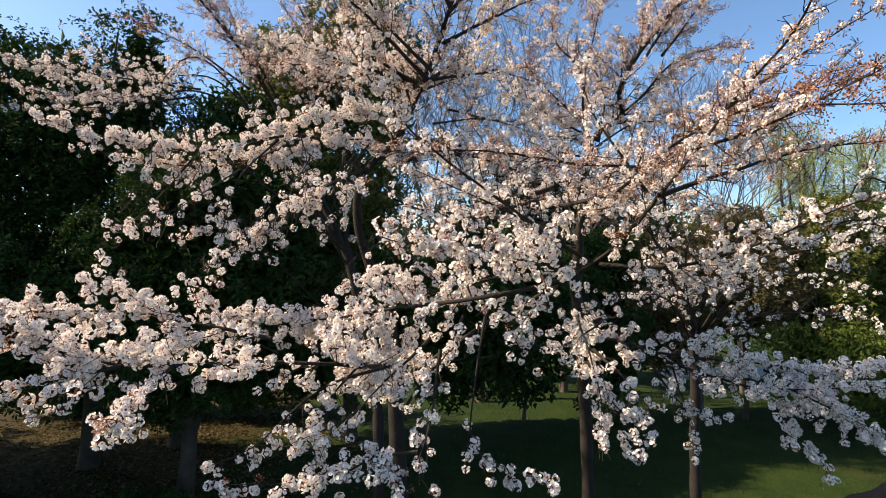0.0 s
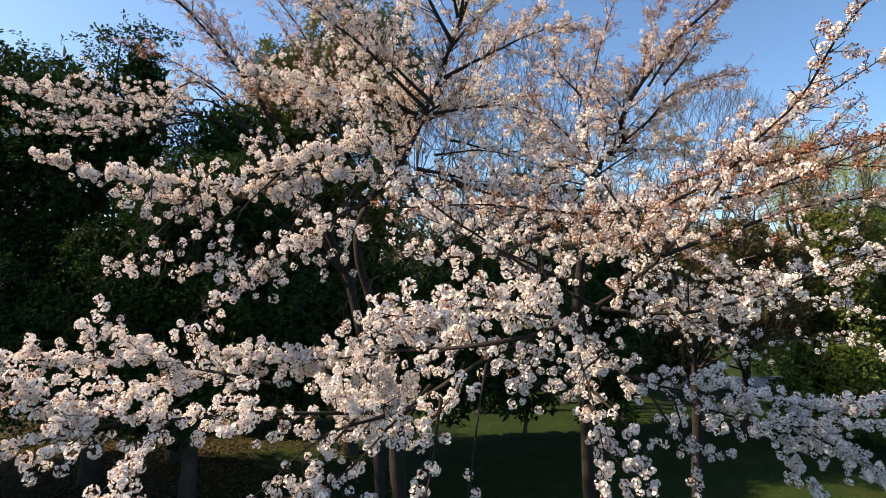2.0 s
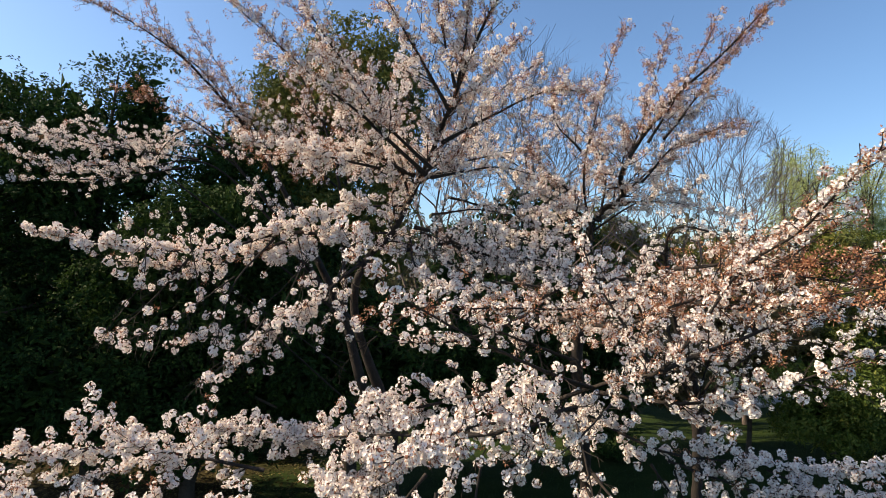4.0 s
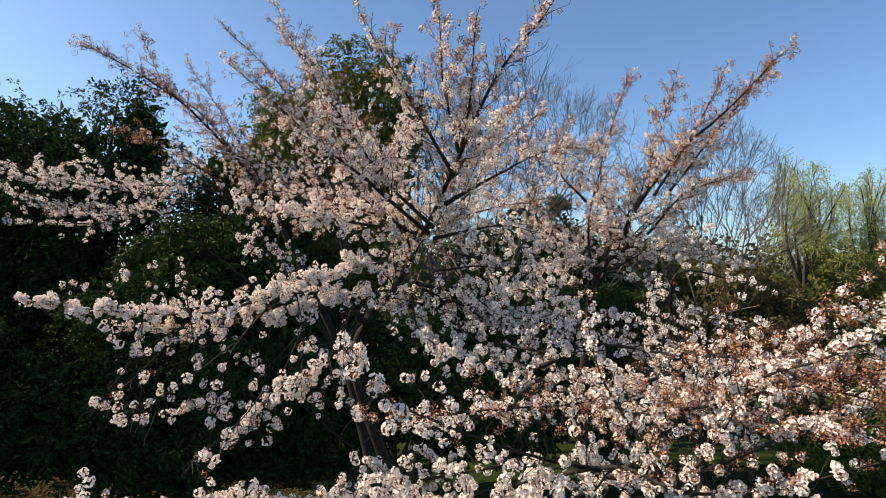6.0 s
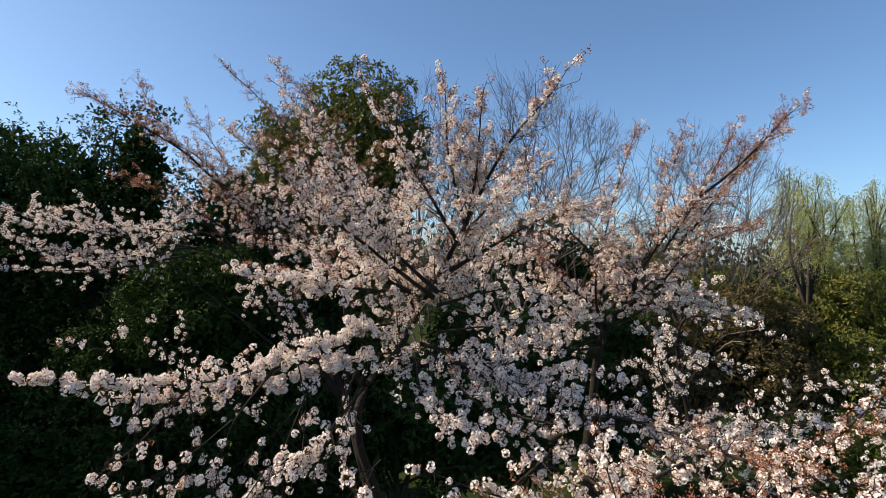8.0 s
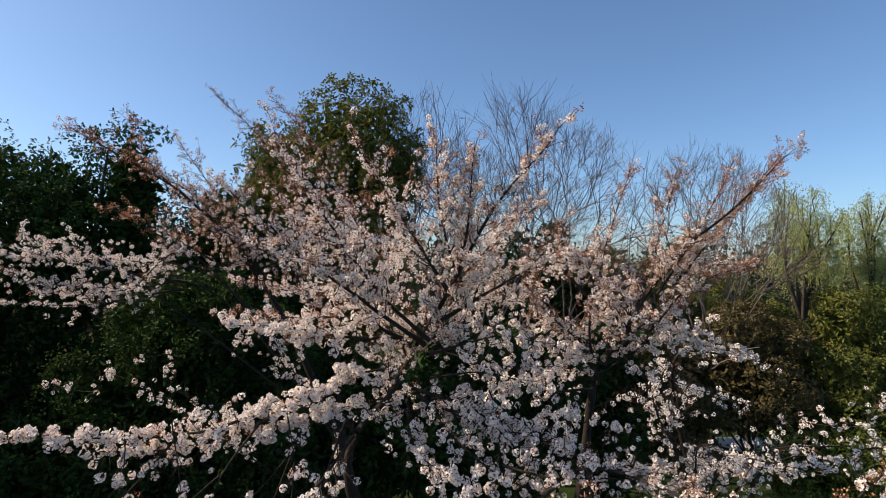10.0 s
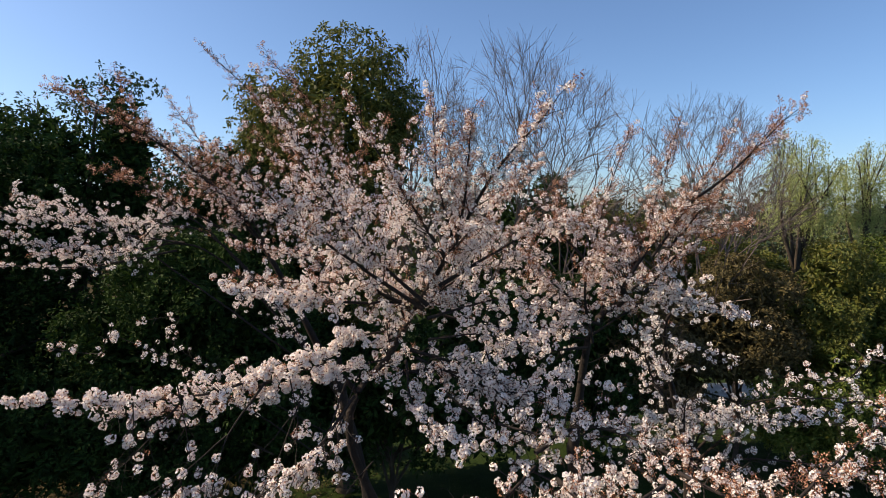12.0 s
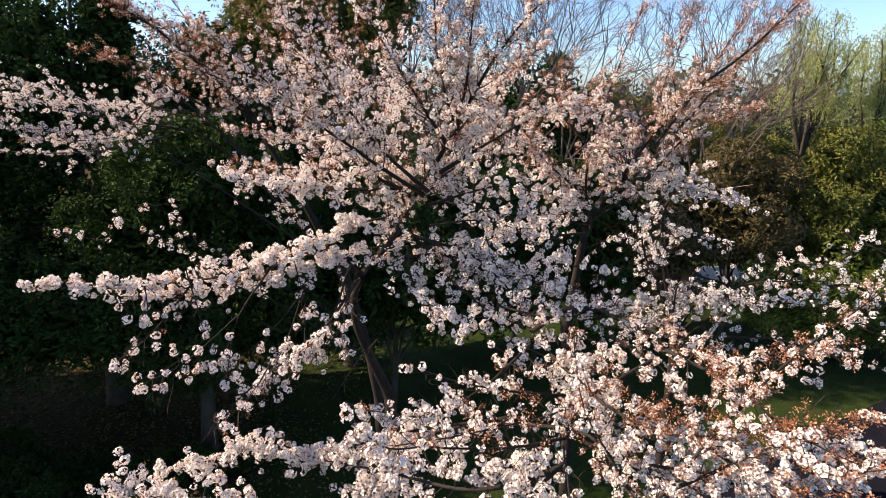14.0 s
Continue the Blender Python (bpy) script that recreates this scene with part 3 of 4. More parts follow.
main_cherry.limb("branch", [(-0.27, 6.30, 6.72), (0.11, 6.60, 6.96), (0.61, 6.80, 7.12), (1.07, 7.00, 7.23)], 0.03, 0.005, spread=0.55, dens=1.7, red=0.20, ball=0.76)
main_cherry.limb("branch", [(1.53, 5.20, 5.66), (1.87, 5.00, 5.49), (2.05, 4.70, 5.24)], 0.025, 0.004, spread=0.5, dens=1.3, red=0.35, ball=0.8)
main_cherry.limb("branch", [(0.05, 6.30, 6.12), (0.70, 6.20, 5.90), (1.28, 6.20, 6.02), (1.82, 6.20, 5.96)], 0.025, 0.004, spread=0.5, dens=0.72, ball=0.9)
main_cherry.limb("branch", [(0.55, 5.90, 5.70), (0.97, 5.70, 5.67), (1.49, 5.60, 5.71), (1.94, 5.50, 5.63)], 0.025, 0.004, spread=0.45, dens=0.72, ball=0.9)
main_cherry.limb("branch", [(-0.55, 6.75, 3.50), (0.30, 6.10, 4.20), (1.18, 4.90, 4.90), (1.20, 3.60, 5.30), (1.60, 3.60, 5.81), (1.67, 3.15, 6.04), (1.58, 2.75, 6.19), (1.63, 2.60, 6.32)], 0.065, 0.006, bloom=0.5, spread=0.38, dens=1.1, red=0.32, ball=0.75)
main_cherry.limb("branch", [(1.60, 3.60, 5.81), (2.09, 3.80, 6.14), (2.74, 4.00, 6.54)], 0.025, 0.005, spread=0.3, red=0.54, dens=1.08, ball=0.72)
main_cherry.limb("branch", [(1.20, 3.60, 5.30), (1.69, 3.70, 5.47), (2.19, 3.80, 5.61), (2.79, 3.90, 5.68)], 0.03, 0.005, spread=0.34, red=0.54, dens=1.49, ball=0.72)
main_cherry.limb("branch", [(1.20, 4.80, 4.89), (1.69, 4.50, 4.89), (2.10, 4.20, 5.05), (2.50, 4.00, 5.26), (2.86, 3.90, 5.39)], 0.035, 0.005, bloom=0.1, spread=0.5, red=0.25)
main_cherry.limb("branch", [(1.18, 4.90, 4.90), (0.41, 4.20, 5.26), (-0.18, 3.70, 5.64), (-0.33, 3.50, 5.78), (-0.47, 3.40, 5.97)], 0.035, 0.006, bloom=0.05, spread=0.5, red=0.12, dens=0.35)
main_cherry.limb("branch", [(1.17, 3.70, 5.33), (0.88, 3.80, 5.83), (0.81, 3.90, 6.21)], 0.02, 0.005, spread=0.4, red=0.2, dens=0.8, ball=0.75)
main_cherry.limb("branch", [(0.97, 4.60, 4.83), (0.59, 4.10, 4.90), (0.11, 3.50, 5.00), (-0.23, 3.00, 5.02)], 0.035, 0.006, spread=0.5, dens=1.2)
main_cherry.limb("branch", [(0.97, 4.60, 4.80), (0.28, 4.50, 4.64), (-0.40, 4.80, 4.53), (-1.12, 5.20, 4.40), (-1.87, 5.40, 4.43)], 0.045, 0.006, spread=0.62, dens=1.4)
main_cherry.limb("branch", [(-0.55, 6.70, 3.70), (-0.64, 4.60, 4.13), (-1.31, 4.20, 4.25), (-1.99, 3.84, 4.29), (-2.44, 3.77, 4.47), (-2.89, 3.70, 4.61)], 0.05, 0.008, spread=0.62, dens=1.5)
main_cherry.limb("branch", [(-1.35, 4.70, 4.33), (-2.29, 4.60, 4.54), (-2.87, 4.30, 4.59), (-3.18, 4.20, 4.56)], 0.03, 0.006, spread=0.6, dens=1.5)
main_cherry.limb("branch", [(-1.78, 4.00, 4.24), (-1.70, 3.50, 4.20), (-1.49, 2.95, 4.22)], 0.02, 0.005, spread=0.3, dens=0.6, droop=0.8)
main_cherry.limb("branch", [(-1.99, 3.84, 4.29), (-2.32, 3.75, 4.24), (-2.64, 3.65, 4.16)], 0.025, 0.005, spread=0.4, dens=1.2)
main_cherry.limb("branch", [(-0.13, 4.60, 4.34), (-0.44, 4.30, 4.07), (-0.66, 4.20, 3.87), (-1.00, 4.20, 3.72)], 0.025, 0.004, spread=0.35, dens=0.68, droop=0.9)
main_cherry.limb("branch", [(-0.45, 4.40, 4.17), (-0.93, 4.40, 4.01), (-1.34, 4.30, 3.65), (-1.65, 4.30, 3.51)], 0.025, 0.004, spread=0.3, dens=0.68, droop=0.9)
main_cherry.limb("branch", [(-0.20, 4.15, 3.66), (-0.51, 4.20, 3.60), (-0.89, 4.20, 3.45), (-1.49, 4.20, 3.42)], 0.02, 0.004, spread=0.3, dens=0.81, droop=0.5)
main_cherry.limb("branch", [(-0.60, 4.30, 3.92), (-0.73, 4.20, 3.75), (-0.54, 4.20, 3.64), (-0.35, 4.10, 3.49)], 0.02, 0.004, spread=0.3, dens=0.81, droop=0.5)
main_cherry.limb("branch", [(-0.05, 4.40, 4.29), (-0.12, 4.20, 3.87), (-0.20, 4.10, 3.53), (-0.01, 4.00, 3.35)], 0.025, 0.004, spread=0.3, dens=0.62, droop=0.9)
main_cherry.limb("branch", [(0.28, 4.50, 4.52), (0.21, 4.40, 4.13), (0.17, 4.30, 3.68), (0.41, 4.20, 3.52), (0.66, 4.20, 3.45)], 0.02, 0.004, bloom=0.5, spread=0.3, dens=0.9, droop=0.9)
main_cherry.limb("branch", [(0.12, 4.60, 4.51), (-0.05, 4.40, 4.21), (-0.28, 4.30, 4.07)], 0.02, 0.004, spread=0.35, dens=0.9, droop=0.7)
main_cherry.limb("branch", [(-0.61, 4.40, 4.21), (-0.91, 4.30, 3.84), (-0.89, 4.20, 3.53)], 0.02, 0.004, spread=0.35, dens=0.56, droop=0.7)
main_cherry.limb("branch", [(0.85, 5.60, 5.55), (1.36, 5.80, 5.72), (1.90, 5.20, 5.74), (2.15, 4.80, 5.69), (2.38, 4.50, 5.88), (2.48, 4.00, 6.15)], 0.04, 0.006, spread=0.6, red=0.46, dens=1.49, ball=0.72)
main_cherry.limb("branch", [(1.01, 5.40, 5.40), (1.28, 4.50, 5.44), (1.45, 3.80, 5.66), (1.81, 3.60, 5.82), (2.33, 3.50, 5.96)], 0.04, 0.006, spread=0.6, red=0.58, dens=1.76, ball=0.72)
main_cherry.limb("branch", [(0.83, 5.50, 5.47), (0.38, 5.00, 5.33), (-0.14, 4.60, 5.29), (-0.60, 4.40, 5.47)], 0.03, 0.005, spread=0.5, red=0.15, dens=0.60)
main_cherry.limb("branch", [(1.71, 4.60, 5.85), (1.91, 4.00, 5.90), (2.05, 3.60, 5.83), (2.37, 3.30, 5.75)], 0.03, 0.005, spread=0.5, red=0.58, dens=1.62, ball=0.72)
main_cherry.limb("branch", [(1.68, 4.80, 5.65), (0.86, 4.20, 5.61), (0.23, 3.90, 5.64), (-0.31, 3.80, 5.59)], 0.03, 0.005, spread=0.5, red=0.54, ball=0.72, dens=1.35)
main_cherry.limb("branch", [(0.62, 5.30, 4.81), (-0.34, 5.40, 4.59), (-1.25, 5.50, 4.30), (-2.15, 5.50, 4.27), (-3.21, 5.40, 3.96)], 0.03, 0.005, spread=0.5, dens=1.1)
main_cherry.limb("branch", [(1.14, 5.30, 5.04), (0.36, 4.85, 5.37), (-0.24, 4.75, 5.63)], 0.03, 0.005, spread=0.45, dens=0.60, red=0.13)
main_cherry.limb("branch", [(0.69, 6.00, 5.29), (1.12, 5.50, 5.29), (1.49, 5.20, 5.55)], 0.03, 0.005, spread=0.5, dens=1.0)
main_cherry.limb("branch", [(1.57, 4.00, 5.65), (1.69, 3.50, 5.64), (1.96, 3.00, 5.80)], 0.03, 0.005, spread=0.45, red=0.58, dens=1.49, ball=0.72)
main_cherry.limb("branch", [(-0.45, 6.45, 6.50), (-0.90, 6.20, 6.46), (-1.28, 5.85, 6.32), (-1.75, 5.85, 6.18)], 0.025, 0.005, spread=0.36, dens=1.9)
main_cherry.limb("branch", [(-0.60, 6.35, 6.20), (-1.10, 6.05, 6.14), (-1.70, 6.00, 5.96)], 0.02, 0.004, spread=0.32, dens=1.5)
main_cherry.limb("branch", [(-1.20, 6.05, 6.10), (-1.60, 5.75, 5.55), (-2.00, 5.65, 5.25), (-2.50, 5.60, 5.15)], 0.014, 0.003, bloom=0.45, spread=0.44, dens=0.50, droop=0.6)
main_cherry.limb("branch", [(-1.30, 5.95, 6.05), (-1.50, 5.50, 5.40), (-1.80, 5.40, 5.00)], 0.014, 0.003, bloom=0.5, spread=0.42, dens=0.40, droop=0.7)
main_cherry.limb("branch", [(-0.80, 6.25, 6.15), (-1.00, 5.60, 5.70), (-1.35, 5.25, 5.45)], 0.014, 0.003, bloom=0.45, spread=0.4, dens=0.40, droop=0.6)
main_cherry.finish(300)

slender_cherry = Cherry((2.15, 8.70, 0), "slender cherry tree in full pale bloom with coppery young shoots", 23)
slender_cherry.limb("trunk", [(2.15, 8.70, -0.05), (2.05, 8.50, 2.50), (1.75, 7.80, 4.60)], 0.10, 0.08, bloom=9, sides=12)
slender_cherry.limb("branch", [(1.75, 7.80, 4.60), (1.82, 7.30, 6.29), (2.20, 7.20, 6.68), (2.08, 6.80, 6.96), (2.55, 6.70, 7.68), (3.02, 6.50, 8.14), (3.51, 6.40, 8.68)], 0.14, 0.008, bloom=0.4, spread=0.65, red=0.57, ball=0.68, dens=2.19)
slender_cherry.limb("branch", [(1.81, 7.20, 6.17), (1.66, 7.00, 6.87), (1.80, 6.90, 7.71), (2.06, 6.90, 8.53)], 0.035, 0.005, bloom=0.1, spread=0.6, red=0.52, ball=0.68, dens=2.19)
slender_cherry.limb("branch", [(2.02, 6.80, 6.87), (2.31, 6.90, 7.58), (2.74, 7.20, 8.66)], 0.03, 0.005, spread=0.55, red=0.57, ball=0.68, dens=2.19)
slender_cherry.limb("branch", [(2.30, 6.70, 7.24), (2.70, 6.60, 7.91), (2.96, 6.50, 8.47)], 0.03, 0.005, spread=0.5, red=0.62, ball=0.68, dens=2.19)
slender_cherry.limb("branch", [(2.30, 6.90, 6.82), (2.79, 7.00, 7.32), (3.61, 7.20, 7.58)], 0.03, 0.005, spread=0.55, red=0.62, ball=0.68, dens=2.19)
slender_cherry.limb("branch", [(2.56, 6.90, 7.32), (3.08, 6.80, 8.01), (3.64, 6.70, 8.73)], 0.03, 0.005, spread=0.5, red=0.66, ball=0.68, dens=2.19)
slender_cherry.limb("branch", [(1.75, 7.20, 6.54), (1.23, 7.00, 6.94), (0.97, 7.00, 7.27)], 0.03, 0.005, spread=0.6, ball=0.68, dens=2.19, red=0.52)
slender_cherry.limb("branch", [(1.75, 7.20, 6.11), (1.10, 7.00, 6.15), (0.44, 6.90, 6.29)], 0.035, 0.005, spread=0.7, dens=0.55)
slender_cherry.limb("branch", [(1.89, 7.20, 6.39), (1.32, 7.00, 6.61), (0.80, 6.90, 6.88)], 0.035, 0.005, spread=0.7, dens=0.7)
slender_cherry.limb("branch", [(1.81, 7.20, 6.27), (2.36, 7.20, 6.61), (3.01, 7.30, 6.82)], 0.03, 0.005, spread=0.6)
slender_cherry.limb("branch", [(1.63, 7.00, 7.20), (1.30, 7.00, 7.60), (1.37, 7.00, 7.99)], 0.03, 0.005, spread=0.6, ball=0.68, dens=2.19, red=0.52)
slender_cherry.limb("branch", [(1.90, 8.10, 3.80), (1.83, 7.00, 3.98), (2.31, 6.20, 3.89), (3.31, 6.20, 3.80), (3.90, 6.20, 3.74), (4.70, 6.10, 3.88)], 0.045, 0.006, spread=0.5, dens=1.9)
slender_cherry.limb("branch", [(2.30, 6.20, 3.86), (3.07, 6.00, 3.64), (3.62, 5.80, 3.66), (4.27, 5.60, 3.76)], 0.03, 0.005, spread=0.5, dens=1.28)
slender_cherry.limb("branch", [(3.41, 5.90, 3.64), (3.82, 5.70, 3.42), (4.21, 5.60, 3.24)], 0.02, 0.004, spread=0.4, dens=1.20, droop=0.6)
slender_cherry.limb("branch", [(1.13, 4.90, 4.11), (1.26, 4.60, 3.83), (1.48, 4.50, 3.65)], 0.02, 0.004, spread=0.35, dens=0.60, droop=0.8)
slender_cherry.limb("branch", [(3.31, 6.20, 3.77), (3.64, 6.00, 3.61), (4.11, 5.80, 3.22)], 0.02, 0.004, spread=0.45, dens=1.12, droop=0.8)
slender_cherry.limb("branch", [(3.42, 6.20, 3.68), (3.53, 6.10, 3.24), (3.83, 6.00, 2.82)], 0.02, 0.004, spread=0.35, dens=1.04, droop=0.8)
slender_cherry.limb("branch", [(1.22, 5.60, 4.40), (1.14, 4.60, 4.00), (1.10, 4.40, 3.65)], 0.025, 0.004, spread=0.4, droop=0.8, dens=0.5)
slender_cherry.limb("branch", [(1.21, 5.00, 4.19), (1.36, 4.50, 3.94), (1.36, 4.40, 3.52)], 0.025, 0.004, spread=0.4, droop=0.8, dens=0.5)
slender_cherry.limb("branch", [(2.05, 6.00, 3.90), (2.39, 6.00, 3.45), (2.84, 6.00, 3.33)], 0.025, 0.004, spread=0.4, droop=0.8, dens=0.5)
slender_cherry.limb("branch", [(2.28, 6.00, 3.84), (2.42, 6.00, 3.39), (2.53, 6.00, 3.02)], 0.02, 0.004, spread=0.35, droop=0.8, dens=0.5)
slender_cherry.limb("branch", [(1.90, 6.80, 4.27), (1.16, 5.80, 4.10), (0.76, 5.40, 4.17)], 0.03, 0.005, spread=0.6, dens=0.5)
slender_cherry.limb("branch", [(1.79, 7.30, 6.29), (1.23, 7.40, 6.86), (0.68, 7.50, 7.25), (0.14, 7.60, 7.51)], 0.03, 0.005, spread=0.6, dens=1.8, red=0.16, ball=0.69)
slender_cherry.limb("branch", [(1.92, 7.30, 6.39), (2.03, 7.40, 7.06), (1.70, 7.60, 7.65), (1.25, 7.80, 7.84)], 0.03, 0.005, spread=0.6, dens=1.8, red=0.26, ball=0.69)
slender_cherry.limb("branch", [(2.14, 7.20, 6.68), (2.70, 7.40, 7.13), (3.22, 7.60, 7.52), (3.87, 7.80, 7.58)], 0.03, 0.005, spread=0.5, dens=1.8, red=0.39, ball=0.69)
slender_cherry.limb("branch", [(2.21, 7.20, 6.62), (2.90, 7.40, 6.65), (3.68, 7.40, 6.48)], 0.025, 0.005, spread=0.4, dens=1.3, ball=0.8)
slender_cherry.limb("branch", [(1.83, 7.30, 6.18), (1.22, 7.20, 6.27), (0.66, 7.00, 6.12)], 0.025, 0.005, spread=0.45, dens=0.6, ball=0.8)
slender_cherry.finish(0)

lawn_cherry = Cherry((4.45, 10.2, 0), "cherry tree in shaded pale bloom standing on the lawn", 31, COARSE, 1.0)
lawn_cherry.limb("trunk", [(4.45, 10.20, -0.05), (4.40, 10.10, 2.20), (4.30, 9.90, 3.60)], 0.10, 0.08, bloom=9, sides=12)
lawn_cherry.limb("branch", [(4.30, 9.90, 3.60), (3.60, 9.20, 5.20), (3.23, 8.30, 6.30), (4.12, 8.50, 6.25), (4.49, 8.50, 6.17)], 0.16, 0.006, bloom=0.35, dens=0.46, spread=0.7)
lawn_cherry.limb("branch", [(4.30, 9.90, 3.60), (2.83, 8.30, 5.90), (3.59, 8.40, 5.81), (4.15, 8.40, 5.66)], 0.05, 0.006, bloom=0.3, dens=0.46, spread=0.6, droop=0.4)
lawn_cherry.limb("branch", [(4.30, 9.90, 3.40), (3.30, 8.60, 4.32), (2.15, 7.60, 4.47)], 0.05, 0.006, bloom=0.2, dens=0.25, spread=0.6)
lawn_cherry.limb("branch", [(4.30, 9.90, 3.30), (4.52, 9.00, 4.29), (5.53, 9.20, 4.63), (6.31, 8.80, 4.39)], 0.06, 0.006, bloom=0.25, dens=0.46, spread=0.65)
lawn_cherry.limb("branch", [(4.30, 9.90, 3.40), (4.72, 8.60, 4.07), (5.53, 8.20, 4.11), (6.14, 7.80, 4.00)], 0.06, 0.006, bloom=0.25, dens=0.46, spread=0.65)
lawn_cherry.limb("branch", [(4.30, 9.90, 3.50), (4.59, 8.80, 4.82), (5.44, 8.40, 5.07), (6.08, 8.00, 5.22)], 0.05, 0.006, bloom=0.25, dens=0.46, spread=0.6)
lawn_cherry.limb("branch", [(4.30, 9.90, 3.60), (2.87, 8.60, 5.61), (1.96, 8.20, 5.62)], 0.05, 0.006, bloom=0.25, dens=0.3, spread=0.6)
lawn_cherry.limb("branch", [(4.30, 9.90, 3.20), (3.42, 8.20, 5.13), (3.67, 7.40, 5.10)], 0.05, 0.006, bloom=0.25, spread=0.6, dens=0.2)
lawn_cherry.limb("branch", [(4.30, 9.90, 3.50), (3.40, 8.90, 4.55), (2.60, 8.30, 4.75)], 0.04, 0.005, bloom=0.3, spread=0.6, dens=0.7)
lawn_cherry.limb("branch", [(4.30, 9.90, 3.50), (4.20, 8.90, 4.60), (4.90, 8.30, 4.72)], 0.04, 0.005, bloom=0.3, spread=0.6, dens=0.7)
lawn_cherry.limb("branch", [(4.30, 9.90, 3.60), (3.60, 8.70, 4.75), (3.80, 8.20, 4.85)], 0.04, 0.005, bloom=0.3, spread=0.6, dens=0.6)
lawn_cherry.finish(0)

tall_cherry = Cherry((-1.10, 9.20, 0), "tall cherry tree with sparse bloom and long coppery shoots", 47, COARSE, 1.0)
tall_cherry.limb("trunk", [(-1.10, 9.20, -0.05), (-1.00, 9.10, 2.60), (-1.50, 9.00, 5.00)], 0.09, 0.075, bloom=9, sides=12)
tall_cherry.limb("branch", [(-1.50, 9.00, 5.00), (-2.56, 8.60, 7.30), (-3.24, 7.70, 8.33), (-3.69, 7.20, 8.71), (-4.44, 7.30, 9.15)], 0.13, 0.004, bloom=0.45, spread=0.6, red=0.60, dens=1.76, ball=0.6)
tall_cherry.limb("branch", [(-2.61, 8.50, 7.38), (-3.18, 7.90, 8.38), (-3.50, 7.50, 8.64), (-3.78, 7.40, 9.25)], 0.035, 0.004, bloom=0.1, spread=0.6, red=0.60, dens=1.76, ball=0.6)
tall_cherry.limb("branch", [(-1.50, 9.00, 5.00), (-1.58, 8.60, 7.14), (-2.11, 8.70, 8.56), (-2.73, 8.80, 9.43), (-3.30, 8.80, 9.97)], 0.07, 0.004, bloom=0.45, spread=0.6, red=0.60, dens=1.60, ball=0.6)
tall_cherry.limb("branch", [(-1.60, 8.70, 7.31), (-1.54, 8.80, 8.41), (-1.89, 8.80, 9.26), (-2.44, 8.80, 9.90)], 0.035, 0.004, bloom=0.1, spread=0.7, red=0.60, dens=1.76, ball=0.6)
tall_cherry.limb("branch", [(-2.45, 8.50, 7.29), (-2.87, 8.30, 8.07), (-3.42, 8.00, 9.05)], 0.035, 0.004, bloom=0.1, spread=0.6, red=0.60, dens=1.60, ball=0.6)
tall_cherry.limb("branch", [(-2.78, 8.30, 7.36), (-3.51, 8.00, 7.86), (-4.35, 8.00, 8.24)], 0.035, 0.004, spread=0.6, red=0.60, dens=1.76, ball=0.6)
tall_cherry.limb("branch", [(-1.91, 8.60, 7.47), (-2.18, 8.40, 7.85), (-2.67, 8.40, 8.17)], 0.035, 0.004, spread=0.8, red=0.35, ball=0.8)
tall_cherry.limb("branch", [(-1.60, 8.70, 7.31), (-0.78, 8.80, 7.91), (-0.45, 8.80, 8.75)], 0.035, 0.004, spread=0.8, red=0.35, ball=0.8)
tall_cherry.limb("branch", [(-1.50, 9.00, 5.00), (-2.93, 8.30, 7.22), (-3.83, 8.20, 7.52), (-5.57, 8.80, 7.63), (-6.46, 9.20, 8.03)], 0.05, 0.005, bloom=0.5, spread=0.45, dens=0.94, ball=0.8)
tall_cherry.limb("branch", [(-1.50, 9.00, 5.00), (-3.09, 8.30, 7.14), (-4.16, 8.10, 7.24), (-5.46, 8.30, 7.29), (-6.50, 8.60, 7.56)], 0.05, 0.005, bloom=0.55, spread=0.45, dens=0.94, ball=0.8)
tall_cherry.limb("branch", [(-1.50, 9.00, 5.00), (-3.14, 8.00, 7.59), (-4.11, 8.00, 7.21), (-5.30, 8.10, 7.13)], 0.05, 0.005, bloom=0.6, spread=0.45, dens=1.02, ball=0.8)
tall_cherry.limb("branch", [(-1.50, 9.00, 5.00), (-4.53, 8.20, 7.59), (-5.61, 8.20, 7.59), (-6.53, 8.20, 7.89)], 0.04, 0.005, bloom=0.6, spread=0.42, ball=0.8, dens=0.85)
tall_cherry.limb("branch", [(-1.50, 9.00, 4.20), (-3.22, 7.60, 5.95), (-3.08, 7.20, 6.46), (-3.43, 7.10, 6.46)], 0.02, 0.004, bloom=0.5, spread=0.25, dens=0.38, ball=0.8)
tall_cherry.limb("branch", [(-1.30, 9.00, 3.60), (-3.40, 7.00, 6.16), (-3.79, 6.80, 6.14), (-4.28, 6.80, 6.20)], 0.03, 0.004, bloom=0.4, spread=0.25, dens=0.4, ball=0.8)
tall_cherry.limb("branch", [(-1.50, 9.00, 4.80), (-2.35, 8.00, 6.74), (-2.44, 7.40, 6.67)], 0.03, 0.004, bloom=0.4, spread=0.6, dens=0.7, ball=0.8)
tall_cherry.limb("branch", [(-3.40, 8.10, 7.30), (-4.60, 8.10, 7.45), (-5.60, 8.20, 7.65), (-6.60, 8.40, 7.95)], 0.03, 0.005, spread=0.45, dens=0.65, ball=0.8)
tall_cherry.limb("branch", [(-3.50, 8.10, 7.20), (-4.70, 7.90, 6.98), (-5.90, 8.00, 7.02)], 0.03, 0.005, bloom=0.1, spread=0.45, dens=0.7, ball=0.8)
